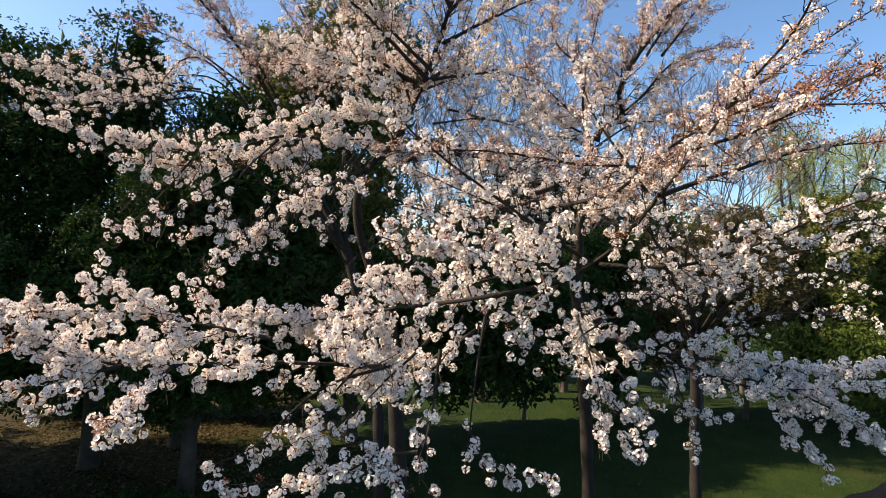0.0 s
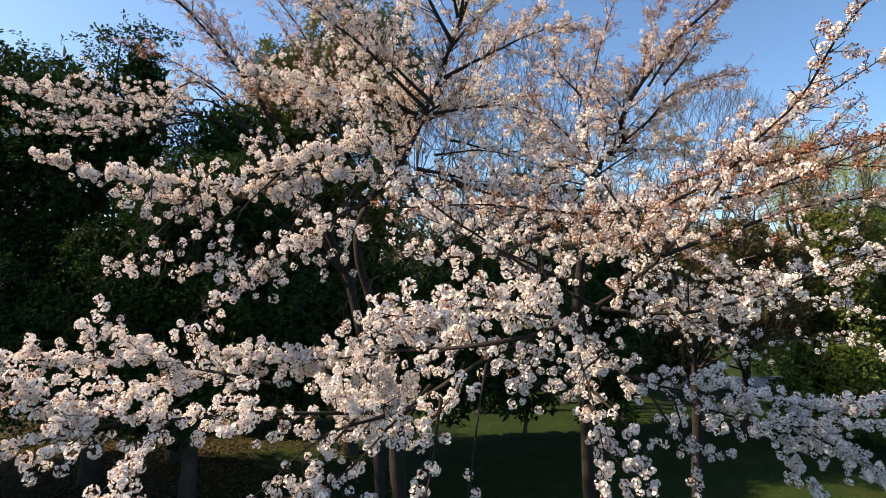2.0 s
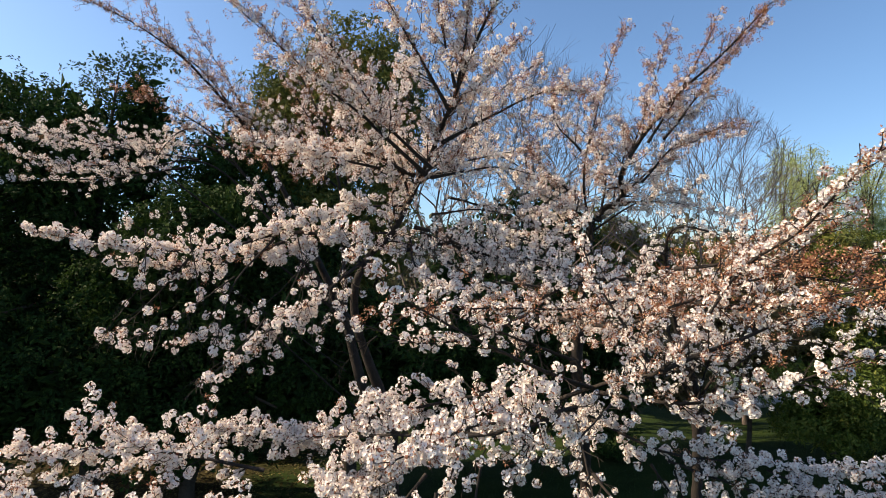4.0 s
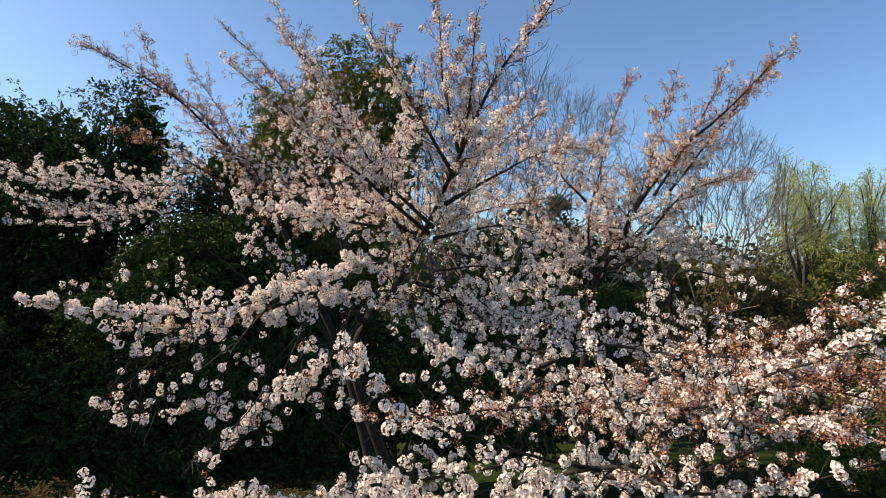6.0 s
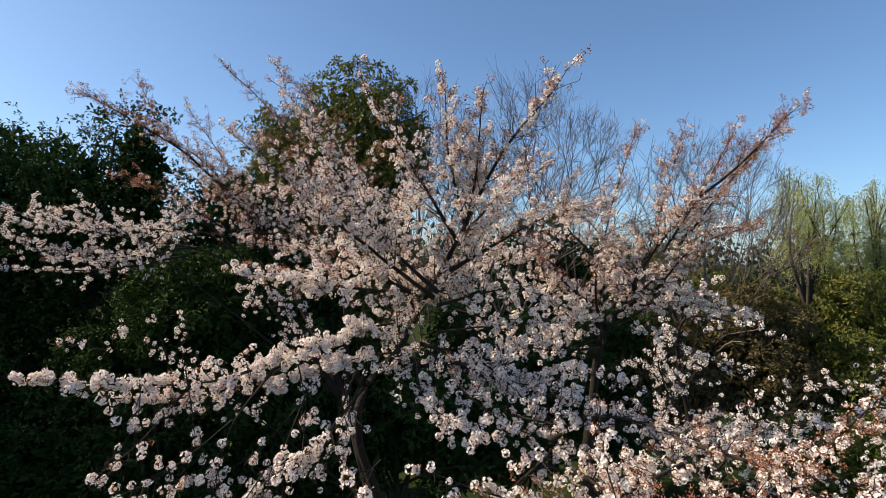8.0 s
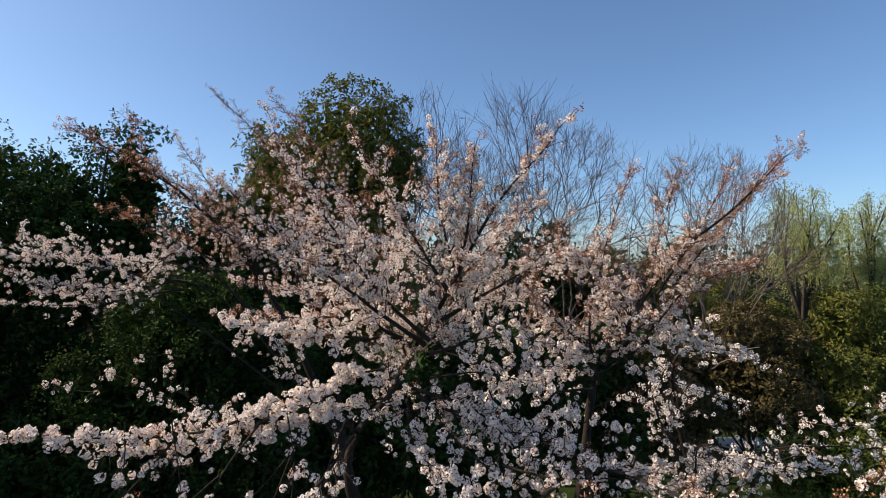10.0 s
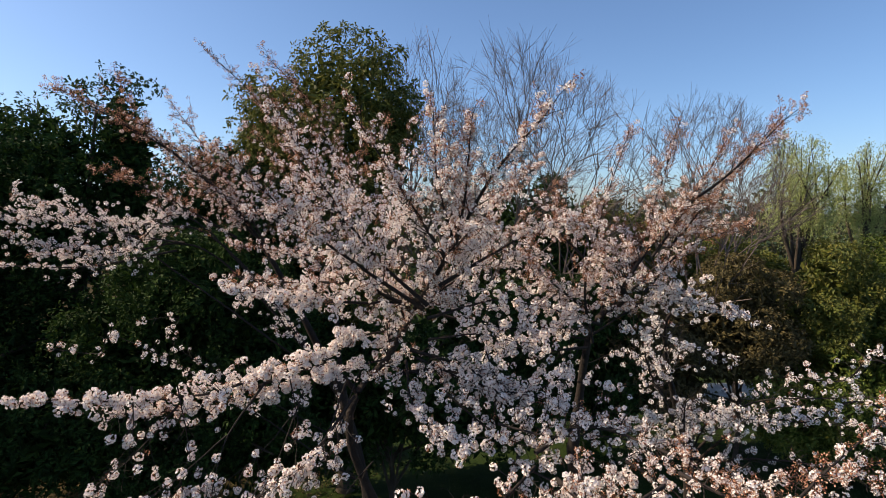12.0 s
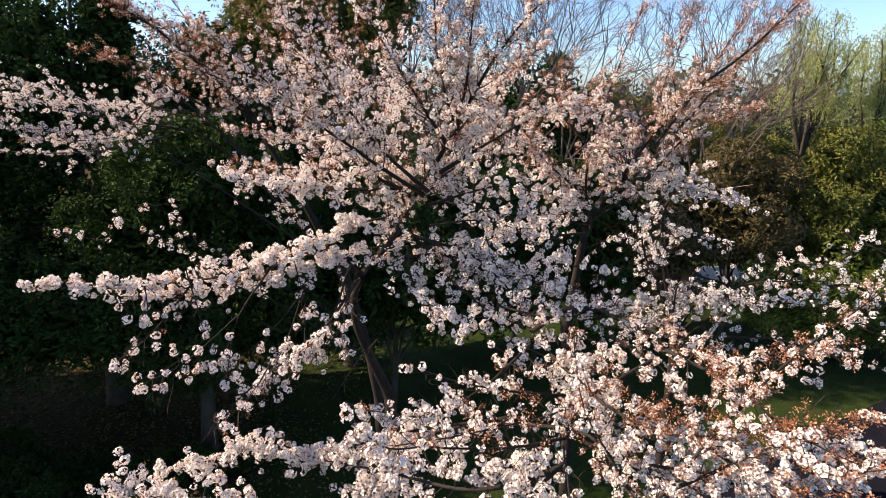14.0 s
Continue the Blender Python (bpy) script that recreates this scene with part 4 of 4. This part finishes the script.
tall_cherry.limb("branch", [(-1.60, 8.70, 7.00), (-2.25, 8.20, 7.60), (-3.10, 8.00, 8.05)], 0.03, 0.005, spread=0.6, dens=1.2, red=0.35, ball=0.7)
tall_cherry.limb("branch", [(-1.55, 8.70, 7.20), (-1.25, 8.40, 7.85), (-1.05, 8.20, 8.60)], 0.03, 0.005, spread=0.6, dens=1.2, red=0.40, ball=0.7)
tall_cherry.limb("branch", [(-1.65, 8.70, 7.30), (-2.00, 8.30, 8.10), (-2.40, 8.10, 8.70)], 0.03, 0.005, spread=0.6, dens=1.3, red=0.45, ball=0.7)
tall_cherry.finish(0)

side_cherry = Cherry((7.9, 6.6, 0), "cherry tree in pale bloom beside the lawn", 59, COARSE, 1.0)
side_cherry.limb("trunk", [(7.90, 6.60, -0.05), (7.80, 6.70, 2.20), (7.50, 6.80, 3.60)], 0.17, 0.12, bloom=9, sides=12)
side_cherry.limb("branch", [(7.50, 6.80, 3.60), (5.48, 7.20, 5.84), (5.12, 7.60, 5.57), (4.53, 8.10, 5.50)], 0.07, 0.005, bloom=0.3, spread=0.5, dens=0.50)
side_cherry.limb("branch", [(7.50, 6.80, 3.50), (5.40, 7.20, 5.33), (4.56, 7.40, 5.10), (3.76, 7.60, 5.18)], 0.06, 0.005, bloom=0.3, spread=0.55, dens=0.50)
side_cherry.limb("branch", [(7.50, 6.80, 3.40), (4.95, 6.40, 5.15), (4.23, 6.20, 5.18), (3.85, 5.80, 4.80)], 0.05, 0.005, bloom=0.35, spread=0.4, dens=0.50)
side_cherry.finish(0)


# ---- evergreens ----
evergreen_tree((-8.3, 13.4, 0), 10.0, [((-10.6, 13.6, 7.8), (2.6, 2.3, 3.0)), ((-8.6, 13.2, 7.7), (1.6, 1.8, 2.8)), ((-12.5, 13.5, 4.5), (2.6, 2.2, 2.8)), ((-12.2, 13.2, 7.6), (2.0, 1.8, 2.6)), ((-9.2, 12.4, 4.0), (2.8, 2.0, 2.2)), ((-8.4, 10.9, 3.5), (2.8, 1.5, 1.7)), ((-7.1, 13.3, 8.6), (1.1, 1.1, 2.3))],
               72000, "dark green camphor tree with a dense crown above leaf litter", evergreen, 101, 0.24, (0.10, 0.045), 190, 0.6)
evergreen_tree((-7.0, 14.9, 0), 8.0, [((-5.4, 14.4, 7.3), (1.5, 1.5, 2.6)), ((-4.4, 14.2, 5.2), (2.4, 1.8, 2.6)), ((-6.5, 13.6, 4.2), (2.0, 1.8, 2.2)), ((-4.5, 15.8, 4.5), (2.2, 1.5, 2.8))],
               38000, "dark green evergreen oak, lower than its neighbours", evergreen, 102, 0.2, (0.10, 0.045), 110, 0.55)
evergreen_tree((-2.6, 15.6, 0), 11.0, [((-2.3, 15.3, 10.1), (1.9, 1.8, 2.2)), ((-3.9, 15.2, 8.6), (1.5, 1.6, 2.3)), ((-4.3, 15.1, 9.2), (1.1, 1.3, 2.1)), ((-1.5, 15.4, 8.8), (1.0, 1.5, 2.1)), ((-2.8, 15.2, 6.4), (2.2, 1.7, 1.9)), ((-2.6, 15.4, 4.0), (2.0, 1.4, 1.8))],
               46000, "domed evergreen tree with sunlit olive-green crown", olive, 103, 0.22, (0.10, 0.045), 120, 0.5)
evergreen_tree((-5.2, 11.5, 0), 5.6, [((-4.6, 11.3, 5.9), (1.6, 1.3, 1.6)), ((-6.0, 11.6, 4.6), (1.6, 1.4, 2.0)), ((-3.6, 11.6, 4.2), (1.6, 1.3, 2.0)), ((-5.4, 11.2, 3.0), (2.2, 1.2, 1.4))],
               36000, "dense small-leaved evergreen tree in shade", evergreen, 104, 0.19, (0.10, 0.05), 120, 0.42)
evergreen_tree((-1.2, 13.4, 0), 4.4, [((-1.2, 13.2, 3.6), (2.0, 1.3, 1.6)), ((0.6, 13.6, 3.0), (1.8, 1.3, 1.5)), ((-2.8, 13.2, 2.8), (1.6, 1.2, 1.6))],
               14000, "dark evergreen understorey shrub", evergreen, 105, 0.1, (0.12, 0.06), 90, 0.45)

# stands out of view on the sun side, added to shade trunks and low ground
evergreen_tree((-11.8, 8.6, 0), 7.0, [((-11.8, 8.2, 7.6), (2.8, 3.4, 3.4)), ((-13.0, 7.6, 3.6), (2.6, 3.2, 3.2)), ((-11.2, 10.2, 3.4), (1.8, 2.2, 3.0))],
               9000, "unseen camphor tree, added to shade trunks and ground", evergreen, 106, 0.2, (0.30, 0.15), 70, 0.6)


evergreen_tree((-9.6, 17.8, 0), 4.2, [((-11.6, 17.8, 1.9), (2.6, 1.2, 2.2)), ((-8.4, 18.0, 1.8), (2.4, 1.2, 2.1)), ((-5.6, 17.8, 1.8), (2.4, 1.2, 2.0))],
               11000, "dark evergreen undergrowth closing the view beneath tall trees", evergreen, 107, 0.1, (0.14, 0.07), 60, 0.5)


# added beyond the left edge of view; its shadow keeps the leaf litter dark
evergreen_tree((-16.6, 13.4, 0), 8.5, [((-16.4, 13.4, 6.4), (2.4, 3.2, 3.0)), ((-16.8, 13.0, 3.2), (2.4, 3.2, 3.0))],
               6000, "unseen camphor tree, added to keep sun off the litter", evergreen, 108, 0.22, (0.30, 0.15), 60, 0.6)


# ---- bare trees ----
def bare_tree(base, height, width, stems, label, seed, lean=(0.0, 0.0), levels=8, fork=0.2):
    """A leafless tree: a short trunk and upswept stems that fork again and again into fine twigs."""
    rng = np.random.RandomState(seed)
    root = tagged(new("bare_tree"), label, "bare tree", "leafless trees behind the cherries")
    root.location = base
    twigs = Mesher()
    start = height * fork

    def inside(p):
        f = (p[2] - start) / (height - start)
        h = np.hypot(p[0] - lean[0] * f, p[1] - lean[1] * f)
        return h < width * 0.5 if f < 0.5 else (h / (width * 0.5)) ** 2 + ((f - 0.5) / 0.5) ** 2 < 1

    def grow(me, p, d, length, r, depth):
        n = 4 if depth < 2 else 2
        pts = [np.array(p, float)]
        for i in range(n):
            d = unit(d + rng.normal(size=3) * 0.10 + [0, 0, 0.02])
            pts.append(pts[-1] + d * length / n)
        tube(me if depth < 2 else twigs, np.array(pts), np.linspace(r, r * 0.72, n + 1), 6 if depth < 2 else 3)
        if depth >= levels or not inside(pts[-1]):
            return
        for k in range(3 if rng.rand() < 0.3 else 2):
            o = rng.normal(size=3)
            o = unit(o - d * o.dot(d))
            grow(me, pts[-1], unit(d + o * rng.uniform(0.26, 0.62)), length * rng.uniform(0.66, 0.92), r * rng.uniform(0.58, 0.76), depth + 1)
        if depth > 1:
            for k in range(2 if depth < 5 else 3):
                o = unit(d + rng.normal(size=3) * 0.6 + [0, 0, 0.1])
                q = pts[rng.randint(1, n + 1)]
                ln = length * rng.uniform(0.4, 0.8)
                m = q + o * ln * 0.5
                tube(twigs, np.array([q, m, m + unit(o + rng.normal(size=3) * 0.15 + [0, 0, 0.1]) * ln * 0.5]), [max(r * 0.4, 0.0036), 0.0032, 0.0022], 3)

    me = Mesher()
    p = curve_through([(0, 0, -0.1), (0.03, 0, height * 0.1), (0, 0.05, start)], 0.3)
    tube(me, p, np.linspace(0.013, 0.0085, len(p)) * height, 10)
    part("trunk", me.mesh("trunk", [grey_bark], True), root)
    first = (height - start) * 0.245
    for s in range(stems):
        me = Mesher()
        a = 2 * np.pi * s / stems + rng.uniform(-0.35, 0.35)
        out = width * rng.uniform(0.28, 0.5)
        d = unit([np.cos(a) * out + lean[0], np.sin(a) * out + lean[1], height - start])
        grow(me, (0, 0, start), d, first * rng.uniform(0.85, 1.15), 0.0042 * height, 0)
        part("limb", me.mesh("limb", [grey_bark], True), root)
    part("twigwork", twigs.mesh("twigwork", [grey_bark]), root, kind="stuff")


bare_tree((1.3, 19.5, 0), 13.2, 8.0, 8, "leafless zelkova with a broad fan of fine twigs", 201, (1.6, 0))
bare_tree((-0.6, 21.0, 0), 13.9, 4.2, 5, "leafless zelkova with upswept stems", 202)
bare_tree((4.4, 20.5, 0), 12.3, 5.6, 6, "leafless zelkova with fine brown twigs", 203, (1.2, 0))
bare_tree((8.4, 18.5, 0), 11.5, 5.6, 7, "leafless tree with a rounded twiggy crown", 204)
bare_tree((11.0, 20.6, 0), 9.6, 4.0, 4, "small leafless tree among shrubs", 205, (0.5, 0), 7, 0.55)


# ---- willows ----
def willow(base, height, width, seed):
    rng = np.random.RandomState(seed)
    root = tagged(new("willow_tree"), "weeping willow with fresh yellow-green hanging strands", "willow", "willows")
    root.location = base
    me = Mesher()
    p = curve_through([(0, 0, -0.1), (0.3, 0, height * 0.25), (-0.1, 0.1, height * 0.45)], 0.3)
    tube(me, p, np.linspace(0.24, 0.15, len(p)), 10)
    part("trunk", me.mesh("trunk", [dark_bark], True), root)
    strands, leaves = Mesher(), Mesher()
    lp, la = [], []
    for s in range(11):
        a = 2.4 * s + rng.uniform(-0.3, 0.3)
        reach = width * 0.5 * rng.uniform(0.1, 0.8)
        e = np.array([np.cos(a) * reach, np.sin(a) * reach, height * 0.93 - (reach / width) ** 2 * 5.0 - rng.uniform(0, 1.3)])
        q = curve_through([p[-1 - s % 4], p[-1] * 0.5 + e * 0.5 + [0, 0, 0.3] + rng.normal(size=3) * 0.35, e], 0.2)
        me = Mesher()
        tube(me, q, np.linspace(0.085, 0.012, len(q)), 6)
        part("limb", me.mesh("limb", [dark_bark], True), root)
        for k in range(14):
            st = q[rng.randint(int(len(q) * 0.4), len(q))]
            w = a + rng.normal() * 1.3
            far = rng.uniform(0.25, 0.9)
            twig = curve_through([st, st + [np.cos(w) * far * 0.5, np.sin(w) * far * 0.5, rng.uniform(0.25, 0.65)], st + [np.cos(w) * far, np.sin(w) * far, rng.uniform(0.0, 0.5)]], 0.15)
            tube(strands, twig, np.linspace(0.012, 0.005, len(twig)), 3, 1)
            for j in range(4):
                first = twig[rng.randint(len(twig) // 3, len(twig))]
                length = rng.uniform(0.25, 1.25)
                drift = rng.normal(size=2) * 0.18 + [np.cos(w) * 0.15, np.sin(w) * 0.15]
                t = np.linspace(0, 1, 6)
                line = first + np.stack([drift[0] * t ** 0.6, drift[1] * t ** 0.6, 0.12 * np.sin(np.minimum(t * 5, np.pi)) - length * t ** 1.25], -1)
                tube(strands, line, np.linspace(0.004, 0.0025, 6), 3)
                u = rng.uniform(0.03, 1, int(length * 20) + 4)
                c = np.stack([np.interp(u, t, line[:, i]) for i in range(3)], -1)
                lp.append(c + rng.normal(size=c.shape) * 0.09), la.append(unit(rng.normal(size=c.shape) * 0.8 + [0, 0, -0.7]))
    part("weeping_growth", strands.mesh("weeping_growth", [willow_leaf, dark_bark]), root, kind="stuff")
    la, lp = np.concatenate(la), np.concatenate(lp)
    y = unit(np.cross(la, rng.normal(size=la.shape)))
    scatter(leaves, leaf_template(0.085, 0.036), lp, np.stack([la, y, np.cross(la, y)], -1), rng.uniform(0.7, 1.4, len(la)))
    part("foliage", leaves.mesh("foliage", [willow_leaf]), root, kind="stuff")


willow((15.4, 24.0, 0), 11.7, 4.2, 301)
willow((18.9, 24.6, 0), 11.5, 4.4, 302)


# ---- thicket beyond the lawn ----
def thicket(base, blobs, count, mat, label, seed, leaf=(0.12, 0.055)):
    top = max(c[2] for c, r in blobs)
    evergreen_tree(base, top, blobs, count, label, mat, seed, 0.02 * top, leaf, 34 if top > 1 else 14, 0.62 if top > 1 else 0.25, "shrub", "shrub")


thicket((9.2, 17.2, 0), [((9.0, 17.0, 4.2), (2.0, 1.4, 2.3)), ((7.2, 17.4, 3.4), (1.8, 1.4, 2.6))], 20000, dry_leaf, "brown twiggy shrub with dry leaves", 401)
thicket((11.9, 17.4, 0), [((11.8, 17.2, 4.3), (2.0, 1.5, 2.5)), ((13.2, 17.0, 2.6), (2.0, 1.5, 2.4))], 25000, olive, "olive green evergreen shrub", 402)
thicket((15.2, 19.0, 0), [((15.0, 18.8, 4.4), (2.2, 1.5, 2.5)), ((16.8, 18.5, 4.2), (2.0, 1.5, 2.4))], 25000, shrub_leaf, "bright green evergreen shrub", 403)
thicket((13.6, 15.8, 0), [((13.4, 15.6, 2.4), (2.2, 1.3, 2.0)), ((10.6, 15.6, 2.0), (2.0, 1.2, 1.8))], 20000, shrub_leaf, "green shrub with some withered leaves", 404)
thicket((18.6, 19.5, 0), [((18.4, 19.2, 4.4), (2.4, 1.6, 2.6))], 18000, shrub_leaf, "tall green shrub with glossy leaves", 405)
thicket((5.4, 17.6, 0), [((5.0, 17.4, 3.0), (2.0, 1.3, 3.2))], 13000, evergreen, "dark evergreen shrub beneath bare trees", 406)
thicket((2.4, 17.0, 0), [((2.4, 16.8, 3.1), (2.2, 1.3, 3.2)), ((0.2, 16.6, 3.0), (1.8, 1.2, 3.2))], 16000, evergreen, "dark rounded evergreen shrub", 407)
thicket((3.6, 22.6, 0), [((3.6, 22.6, 5.4), (3.8, 1.5, 4.0))], 13000, evergreen, "dark evergreen behind the bare trees", 410, (0.14, 0.07))
thicket((7.6, 24.0, 0), [((7.8, 23.6, 5.0), (3.2, 1.6, 3.2)), ((12.6, 24.5, 4.2), (3.8, 1.6, 2.8))], 14000, olive, "distant olive green shrub", 408, (0.14, 0.07))
thicket((22.5, 22.0, 0), [((22.0, 21.5, 4.4), (3.4, 1.8, 2.8)), ((26.5, 22.5, 4.4), (3.4, 1.8, 2.8))], 10000, shrub_leaf, "green shrub at the edge of the lawn", 409, (0.14, 0.07))


def low_shrub(x, y, r, h, seed):
    thicket((x, y, 0), [((x, y, h * 0.5), (r, r * 0.7, h * 0.5))], 4200, evergreen, "low dark evergreen shrub among fallen leaves", seed, (0.09, 0.04))


low_shrub(-9.4, 10.6, 1.2, 0.7, 421)
low_shrub(-8.6, 9.4, 1.2, 0.9, 422)
low_shrub(-7.6, 10.8, 1.2, 0.6, 423)
low_shrub(-7.0, 9.3, 1.1, 0.9, 424)
low_shrub(-6.2, 10.4, 1.1, 0.7, 425)
low_shrub(-5.6, 9.2, 1.0, 0.9, 426)
low_shrub(-4.8, 10.4, 0.9, 0.6, 427)
low_shrub(-4.2, 9.3, 0.8, 0.8, 428)


# ---- post and rail fence beside the pale path ----
def rail_fence(x0, x1, y):
    root = tagged(new("rail_fence"), "low dark wooden post-and-rail fence beside a pale path", "fence")
    root.location = (x0, y, 0)
    n = 7
    for k in range(n):
        me = Mesher()
        x = (x1 - x0) * k / (n - 1)
        tube(me, [(x, 0, -0.2), (x, 0, 0.5), (x, 0, 0.93), (x, 0, 0.96)], [0.06, 0.058, 0.055, 0.01], 8)
        part("post", me.mesh("post", [dark_bark], True), root)
    for z in (0.45, 0.82):
        me = Mesher()
        tube(me, [(-0.2, 0.05, z), ((x1 - x0) / 2, 0.05, z + 0.02), (x1 - x0 + 0.2, 0.05, z)], [0.04, 0.042, 0.04], 7)
        part("rail", me.mesh("rail", [dark_bark], True), root)


rail_fence(13.5, 24.0, 21.6)


# ---- distance ----
def far_wood():
    rng = np.random.RandomState(71)
    me = Mesher()
    for k in range(100):
        a = rng.uniform(-1.1, 1.1)
        d = rng.uniform(70, 95)
        c = np.array([math.sin(a) * d, math.cos(a) * d, 0])
        h = rng.uniform(9.0, 12.5)
        n = 220
        off = unit(rng.normal(size=(n, 3))) * rng.uniform(0.5, 1.0, (n, 1)) * [3.2, 3.2, h * 0.5] + [0, 0, h * 0.5]
        scatter(me, leaf_template(0.8, 0.56), c + off, turns(rng, n), rng.uniform(0.7, 1.4, n))
    tagged(new("far_wood", me.mesh("far_wood", [far_leaf])), "distant low line of hazy trees", "woods", kind="stuff")


far_wood()


# ---- grass and fallen leaves ----
def ground_cover():
    rng = np.random.RandomState(81)
    me = Mesher()
    n = 40000
    xy = np.stack([rng.uniform(-10, 13, n), rng.uniform(6, 26, n)], -1)
    keep = (xy[:, 0] > -4.5 + rng.normal(size=n) * 2.5)
    xy = xy[keep]
    n = len(xy)
    z = 0.06 * np.sin(xy[:, 0] * 0.7 + 1) * np.sin(xy[:, 1] * 0.55) + 0.03 * np.sin(xy[:, 0] * 1.9 + xy[:, 1] * 1.3)
    tuft = np.array([[-0.006, 0, -0.02], [0.006, 0, -0.02], [0.012, 0.01, 0.06], [0.02, 0.02, 0.13]])
    scatter(me, (tuft, np.array([[0, 1, 3, 2]]), np.array([0])), np.column_stack([xy, z]), upright(rng, np.array([0, 0, 1.0]) + rng.normal(size=(n, 3)) * 0.3), rng.uniform(0.5, 1.3, n))
    tagged(new("grass", me.mesh("grass", [blade])), "short rough grass blades", "grass", kind="stuff")
    me = Mesher()
    n = 26000
    xy = np.stack([rng.uniform(-13, -1, n), rng.uniform(8.5, 19, n)], -1)
    xy = xy[xy[:, 0] < -3.5 + rng.normal(size=n) * 1.6]
    n = len(xy)
    z = 0.06 * np.sin(xy[:, 0] * 0.7 + 1) * np.sin(xy[:, 1] * 0.55) + 0.03 * np.sin(xy[:, 0] * 1.9 + xy[:, 1] * 1.3) + 0.015
    scatter(me, leaf_template(0.09, 0.045), np.column_stack([xy, z]), upright(rng, np.array([0, 0, 1.0]) + rng.normal(size=(n, 3)) * 0.35), rng.uniform(0.6, 1.3, n))
    tagged(new("fallen_leaves", me.mesh("fallen_leaves", [litter])), "dry brown fallen leaves on the earth", "leaves", kind="stuff")


ground_cover()
